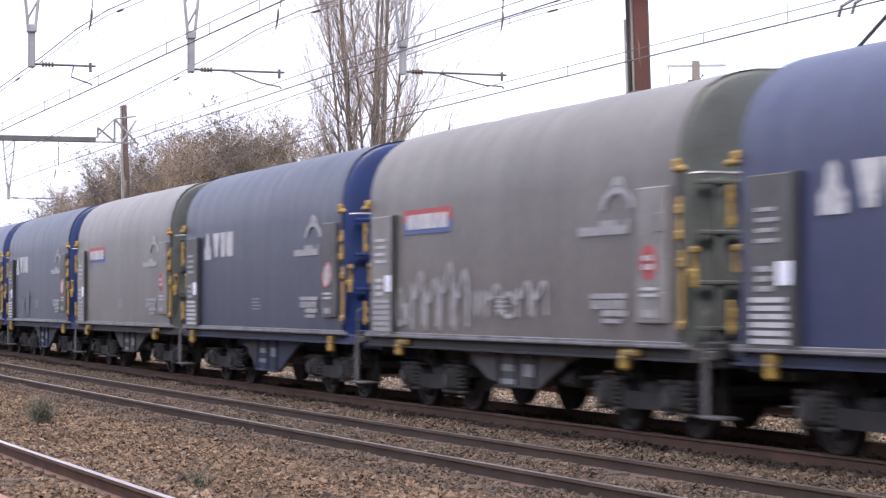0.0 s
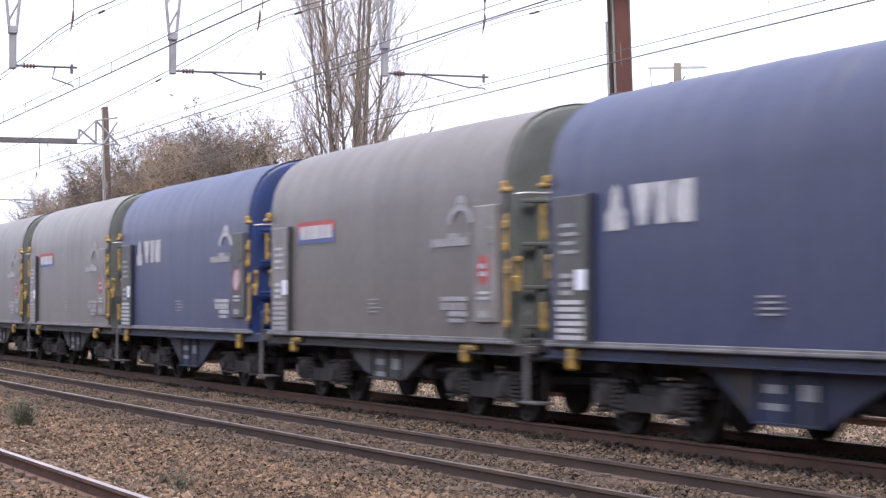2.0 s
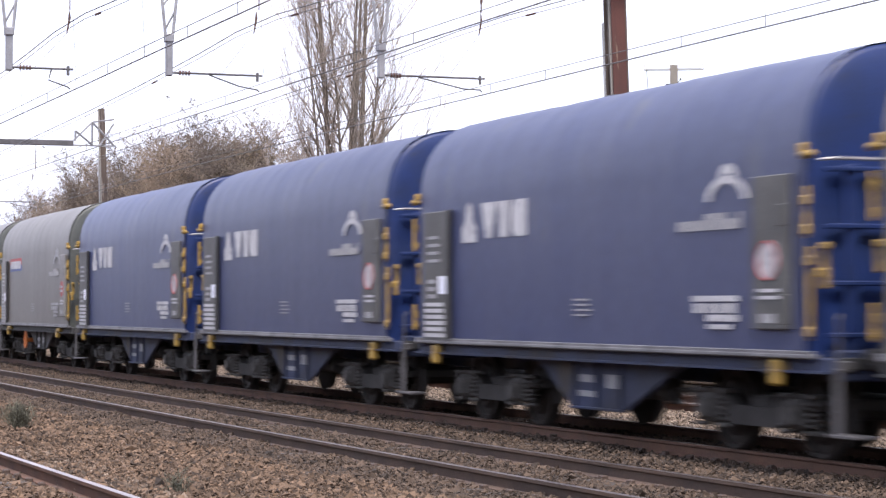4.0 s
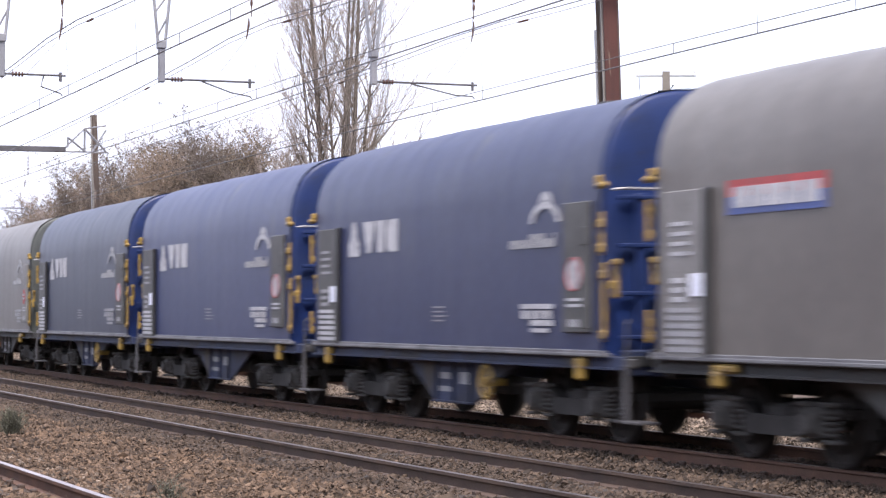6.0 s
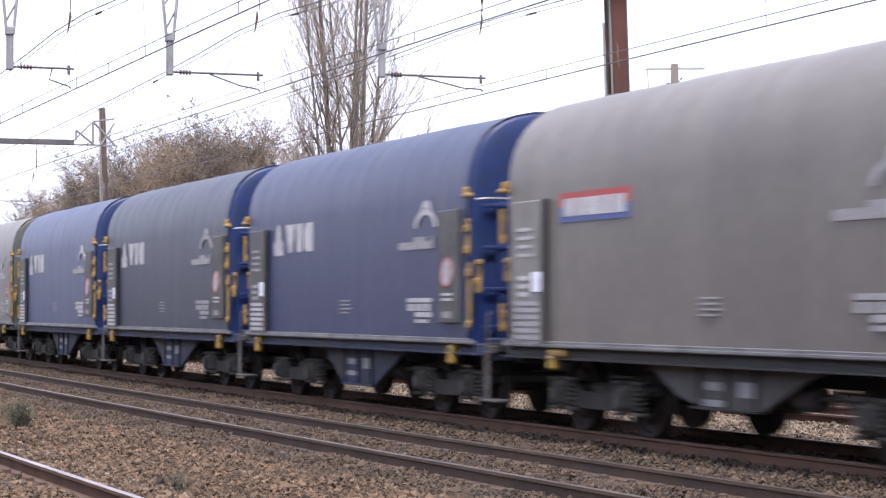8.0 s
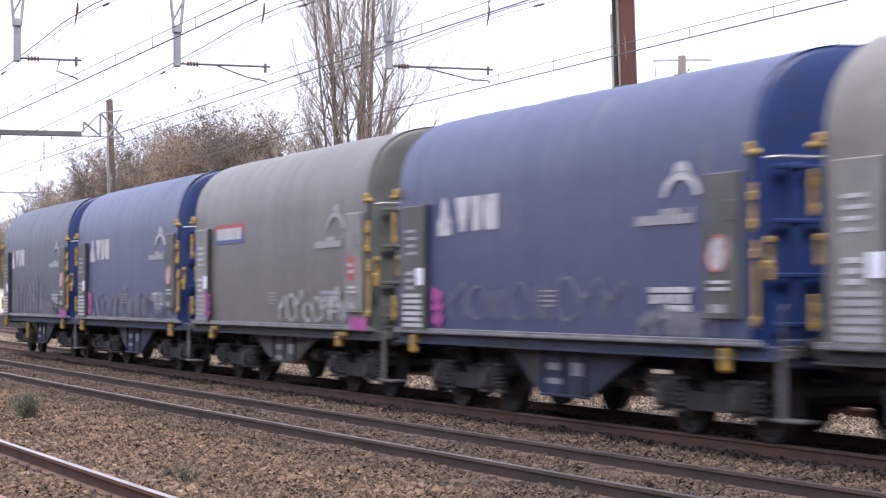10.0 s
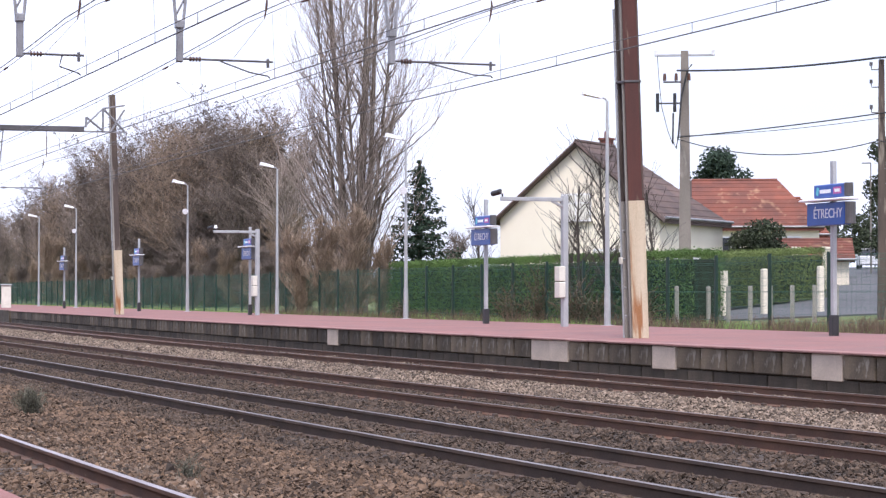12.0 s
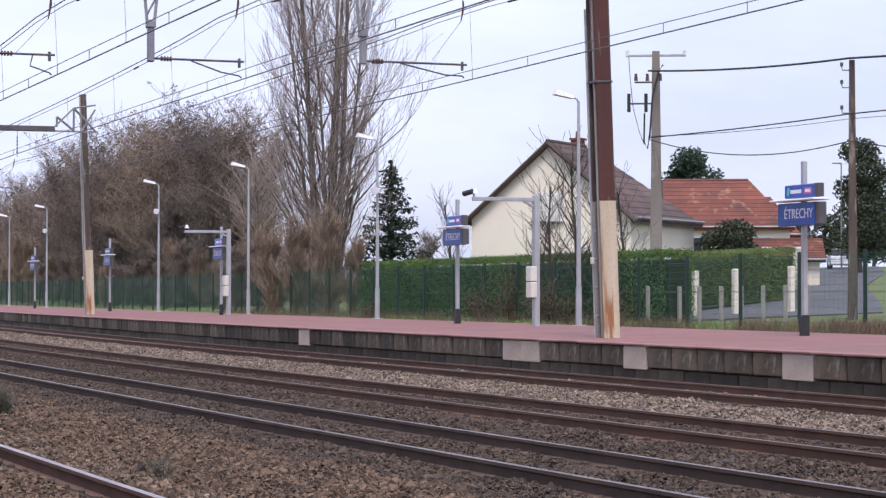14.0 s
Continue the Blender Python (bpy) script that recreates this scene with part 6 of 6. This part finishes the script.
def build_car(x, y, z, turn):
    """A small white hatchback seen from its front."""
    car = thing("car", "white parked hatchback car on the grey lane", "car", pose(x, y, z, rz=turn))
    body = Geo()
    prof = [(-2.0, 0.28), (-2.02, 0.62), (-1.9, 0.86), (-1.0, 0.95), (1.75, 0.95), (2.0, 0.85), (2.02, 0.35), (1.9, 0.25)]
    body.plate(prof, -0.85, 0.85)
    b = part("body", body, "car_white", car)
    cab = Geo()
    lo, hi = [(-1.1, -0.78), (1.8, -0.78), (1.8, 0.78), (-1.1, 0.78)], [(-0.35, -0.62), (1.35, -0.62), (1.35, 0.62), (-0.35, 0.62)]
    cab.add([(a, c, 0.95) for a, c in lo] + [(a, c, 1.42) for a, c in hi], [(0, 1, 5, 4), (1, 2, 6, 5), (2, 3, 7, 6), (3, 0, 4, 7), (4, 5, 6, 7)])
    part("windows", cab, "glass_dark", car)
    part("roof", Geo().box((0.5, 0, 1.44), (1.75, 1.26, 0.06), 0.02), "car_white", car)
    for xx in (-1.25, 1.25):
        for yy in (-0.78, 0.78):
            wh = part("wheel", Geo().tube((xx, yy - 0.1, 0.31), (xx, yy + 0.1, 0.31), 0.31, n=18), "black_paint", car)
            part("rim", Geo().tube((xx, yy - 0.105, 0.31), (xx, yy + 0.105, 0.31), 0.19, n=12), "galvanised", wh)
    for yy in (-0.6, 0.6):
        part("headlight", Geo().box((-2.0, yy, 0.68), (0.08, 0.36, 0.16), 0.03), "paper", car)
    part("grille", Geo().box((-2.02, 0, 0.45), (0.05, 0.9, 0.16), 0.02), "black_paint", car)
    for yy in (-0.92, 0.92):
        part("mirror", Geo().box((-0.75, yy, 1.0), (0.12, 0.16, 0.12), 0.03), "car_white", car)


bx, by, bz = at_view(32.72, 170)
build_car(bx, by, bz + 0.05, -28)


def build_pole(x, y, z, h, lean, name, label, wide):
    """A tapered square concrete pole with hollows, as power lines have."""
    pole = thing(name, label, "utility pole", pose(x, y, z - 0.3, rz=62) @ pose(0, 0, 0, rx=lean), "utility poles")
    g = Geo()
    r0, r1 = wide, wide * 0.55
    # a core, two flanges proud of it, and the bridges between its hollows
    for y0, y1, c in ((-1.0, -0.55, 1.0), (-0.55, 0.55, 0.6), (0.55, 1.0, 1.0)):
        vs = [(sx * r * c, yy * r, zz) for zz, r in ((0.0, r0), (h, r1)) for sx, yy in ((-1, y0), (1, y0), (1, y1), (-1, y1))]
        g.add(vs, [(0, 1, 2, 3), (4, 5, 6, 7), (0, 1, 5, 4), (1, 2, 6, 5), (2, 3, 7, 6), (3, 0, 4, 7)])
    k = int(h / 0.6)
    for i in range(k):
        f = (i + 0.5) / k
        r = r0 + (r1 - r0) * f
        g.box((0, 0, h * f), (2 * r * 0.96, 2 * r * 0.98, 0.3))
    part("shaft", g, "concrete", pole)
    return pole


def build_poles():
    a = build_pole(-70.0, 37.4, 0.75, 9.6, 0.0, "power_pole", "grey concrete power pole with crossarm and switchgear", 0.24)
    arm = Geo().box((0, 0, 9.45), (2.1, 0.08, 0.08), 0.01)
    a.children[0].data.materials[0] = M["pole_concrete"]
    part("crossarm", arm, "galvanised", a)
    for x in (-1.0, 1.0):
        part("insulator", Geo().tube((x, 0, 9.45), (x, 0, 9.62), 0.05, 0.07, 10), "sign_white", a)
    sw = Geo().box((-0.45, -0.1, 7.75), (1.1, 0.06, 0.06), 0.01).box((-0.3, -0.1, 8.5), (0.9, 0.06, 0.06), 0.01)
    part("switch_frame", sw, "steel_dark", a)
    for x in (-0.95, -0.35):
        part("fuse", Geo().tube((x, -0.12, 7.45), (x, -0.12, 8.1), 0.06, n=8), "black_paint", a)
    for x in (-0.7, -0.3, 0.15):
        part("insulator", Geo().tube((x, -0.12, 8.55), (x, -0.12, 8.8), 0.07, 0.05, 10), "insulator", a)
    part("cable", Geo().path([(0.25, -0.2, 9.1), (0.1, -0.25, 8.9), (-0.12, -0.3, 8.0), (-0.22, -0.3, 6.6), (-0.3, -0.3, 6.15), (-0.42, -0.3, 6.4), (-0.4, -0.3, 7.4)], 0.035, 6), "black_paint", a)
    part("thin_cable", Geo().path([(-0.95, -0.1, 9.4), (-0.9, -0.15, 8.6), (-0.8, -0.2, 7.6), (-0.6, -0.2, 6.8), (-0.42, -0.3, 6.3)], 0.012, 5), "black_paint", a)
    part("notice", Geo().box((0.4, -0.28, 2.2), (0.24, 0.03, 0.3), 0.005), "sign_white", a)
    b = build_pole(-60.0, 39.0, 0.75, 8.4, 0.0, "power_pole", "slim brown-grey concrete power pole with side brackets", 0.15)
    b.children[0].data.materials[0] = M["rust_grey"]
    for z in (8.2, 7.65, 6.85):
        part("bracket", Geo().path([(0, 0, z - 0.12), (-0.3, 0, z - 0.12), (-0.32, 0, z)], 0.02, 6).tube((-0.32, 0, z), (-0.32, 0, z + 0.12), 0.05, n=8), "steel_dark", b)
    c = build_pole(*at_view(32.75, 150), 7.6, 0.0, "lamp_post", "thin pale street lamp post beside the lane", 0.07)
    part("lamp_head", Geo().box((-0.3, 0, 7.6), (0.6, 0.16, 0.1), 0.03), "galvanised", c)


build_poles()


def build_cables():
    """Cables slung between the two power poles and on past the second."""
    def hang(a, b, sag, r, n=16):
        a, b = Vector(a), Vector(b)
        return Geo().path([a.lerp(b, i / n) - Vector((0, 0, 4 * sag * (i / n) * (1 - i / n))) for i in range(n + 1)], r, 5)
    p1, p2 = Vector((-70, 37.1, 0)), Vector((-60, 38.9, 0))
    past = p2 + (p2 - p1) * 2.5
    for label, z1, z2, z3, sag, r in (("thick twisted black cable between power poles", 9.35, 8.9, 8.6, 0.12, 0.035), ("slack black cable between power poles", 6.95, 6.3, 6.0, 0.5, 0.018), ("thin black cable between power poles", 7.0, 7.15, 7.6, 0.05, 0.022), ("thin grey line between power poles", 7.05, 7.0, 7.4, 0.1, 0.01)):
        c = thing("power_cable", label, "cable", group="power cables")
        part("span", hang(p1 + Vector((0, 0, z1)), p2 + Vector((0, 0, z2)), sag, r), "black_paint", c)
        part("span", hang(p2 + Vector((0, 0, z2)), past + Vector((0, 0, z3)), sag * 2, r), "black_paint", c)


build_cables()

# hedges, grass, weeds
build_hedge("tall clipped green hedge behind the platform fence", (-64.0, 33.6 + bend(64), 0.55), (-97.0, 33.6 + bend(97), 0.55), 1.1, 2.3, 21)
build_hedge("clipped green garden hedge beside the lane", (-74.0, 39.8, 0.9), (-82.0, 50.0, 1.35), 1.1, 2.0, 22, "hedge_light")


def build_concrete_posts():
    """Old concrete posts of a wire fence before the lane."""
    pm = Geo().box((0, 0, 0.6), (0.12, 0.12, 1.3), 0.02).mesh("concrete_post", "concrete")
    wide = Geo().box((0, 0, 0.8), (0.22, 0.2, 1.7), 0.03).mesh("white_post", "render_cream")
    for i, ang in enumerate((28.7, 29.2, 29.75, 30.25, 30.8, 31.35, 31.9, 27.9)):
        x, y, z = at_view(ang, 73 - 0.8 * i)
        tagged(part("fence_post", pm, "concrete", at=pose(x, y, z, rz=10 * i)), "old grey concrete fence post in the grass", "fence post", "old fence posts")
    for ang in (29.1, 30.1, 31.5):
        x, y, z = at_view(ang, 80)
        tagged(part("fence_post", wide, "render_cream", at=pose(x, y, z)), "white painted post beside the lane", "fence post", "old fence posts")


build_concrete_posts()
tufts("grass", "short green grass behind the platform", "grass_blade", [(-75, -40, 28.2, 34, 110), (-110, -75, 28.0, 33, 40), (-250, -110, 27.6, 31, 16)], 61, 0.16)
tufts("dry_weeds", "dry brown weeds along the platform's back edge", "dry_weed", [(-60, -38, 27.6, 28.8, 90), (-70, -58, 28.4, 30.2, 30), (-105, -66, 27.7, 29.6, 36), (-50, -43, 28.2, 31, 110)], 62, 0.4)


def build_weed(x, w, h, n, seed):
    rng = np.random.default_rng(seed)
    segs = []
    for _ in range(n):
        a, t = rng.uniform(0, 6.28), abs(rng.normal(0, 0.45))
        p0 = np.array([rng.normal(0, 0.04), rng.normal(0, 0.04), 0])
        p1 = p0 + np.array([math.cos(a) * t, math.sin(a) * t, 1.0]) * h * rng.uniform(0.4, 1.0)
        segs.append((*p0, *p1, 0.007, 0.002))
        for _ in range(3):
            q = p0 + (p1 - p0) * rng.uniform(0.4, 1)
            segs.append((*q, *(q + rng.normal(0, 0.05, 3) + np.array([0, 0, 0.04])), 0.006, 0.001))
    ob = part("weed_tuft", tubes_mesh("weed_tuft", segs, "weed", 3), "weed", at=pose(*on_line(x, w, BED)))
    tagged(ob, "grey-green weed tuft growing in the ballast", "weed", "weeds in the ballast")


build_weed(-30.8, 5.98, 0.36, 260, 71)
build_weed(-19.7, 5.35, 0.18, 26, 72)


def build_bramble(angle, w, h, seed):
    """A clump of dry stems with some leaves that climbs the fence and hedge."""
    rng = np.random.default_rng(seed)
    x, y, z = at_view(angle, behind(angle, w))
    b = thing("bramble", "dry brown bramble with a few dark leaves by the fence", "shrub", pose(x, y, land(w) - 0.02), "brambles by the fence")
    segs, pts = [], []
    for _ in range(70):
        p = np.array([rng.normal(0, 0.22), rng.normal(0, 0.12), 0.0])
        d = np.array([rng.normal(0, 0.25), rng.normal(0, 0.2), 1.0])
        length = h * rng.uniform(0.35, 1.0)
        for k in range(5):
            d = d + rng.normal(0, 0.2, 3) - np.array([0, 0, 0.05 * k])
            q = p + d / np.linalg.norm(d) * length / 5
            segs.append((*p, *q, 0.008, 0.006))
            pts += [q + rng.normal(0, 0.06, 3) for _ in range(2)]
            p = q
    part("stems", tubes_mesh("stems", segs, "dry_weed", 3), "dry_weed", b)["kind"] = "stuff"
    part("leaves", leaves_mesh("leaves", pts, 0.045, "leaf_dark", rng), "leaf_dark", b)["kind"] = "stuff"


for angle, w, h, seed in ((23.75, 29.7, 1.7, 81), (24.45, 30.3, 2.4, 82), (25.35, 29.8, 1.9, 83), (25.9, 30.2, 1.3, 84), (26.9, 29.8, 1.5, 85), (20.9, 29.6, 0.9, 86)):
    build_bramble(angle, w, h, seed)

# pieces of the track bed last
build_sleepers()
build_stones()
build_near_platform()


# ---- what moves ----
def wagon_x(i, t):
    """Middle of wagon i along the line."""
    return FIRST - WAGON * i + SPEED * t


def motions():
    steps = [i * 0.5 for i in range(29)]
    walk(passing_unit, [(t, line_pose(-27.1 + 5.2 * t + 0.12 * t * t, TRACKS[3])) for t in steps])
    for i, wagon in enumerate(train):
        # the train surges a little from half second to half second
        walk(wagon, [(t, line_pose(wagon_x(i, t - (0.02 if t % 1 else 0.0)), TRAIN_TRACK)) for t in steps])
        for bogie in wagon.children:
            if not bogie.name.startswith("bogie"):
                continue
            for wheelset in bogie.children:
                if wheelset.name.startswith("wheelset"):
                    a = wheelset.matrix_basis.translation.x
                    walk(wheelset, [(k / FPS, pose(a, 0, 0.46, ry=86 * k)) for k in range(0, frame(LAST))])


motions()
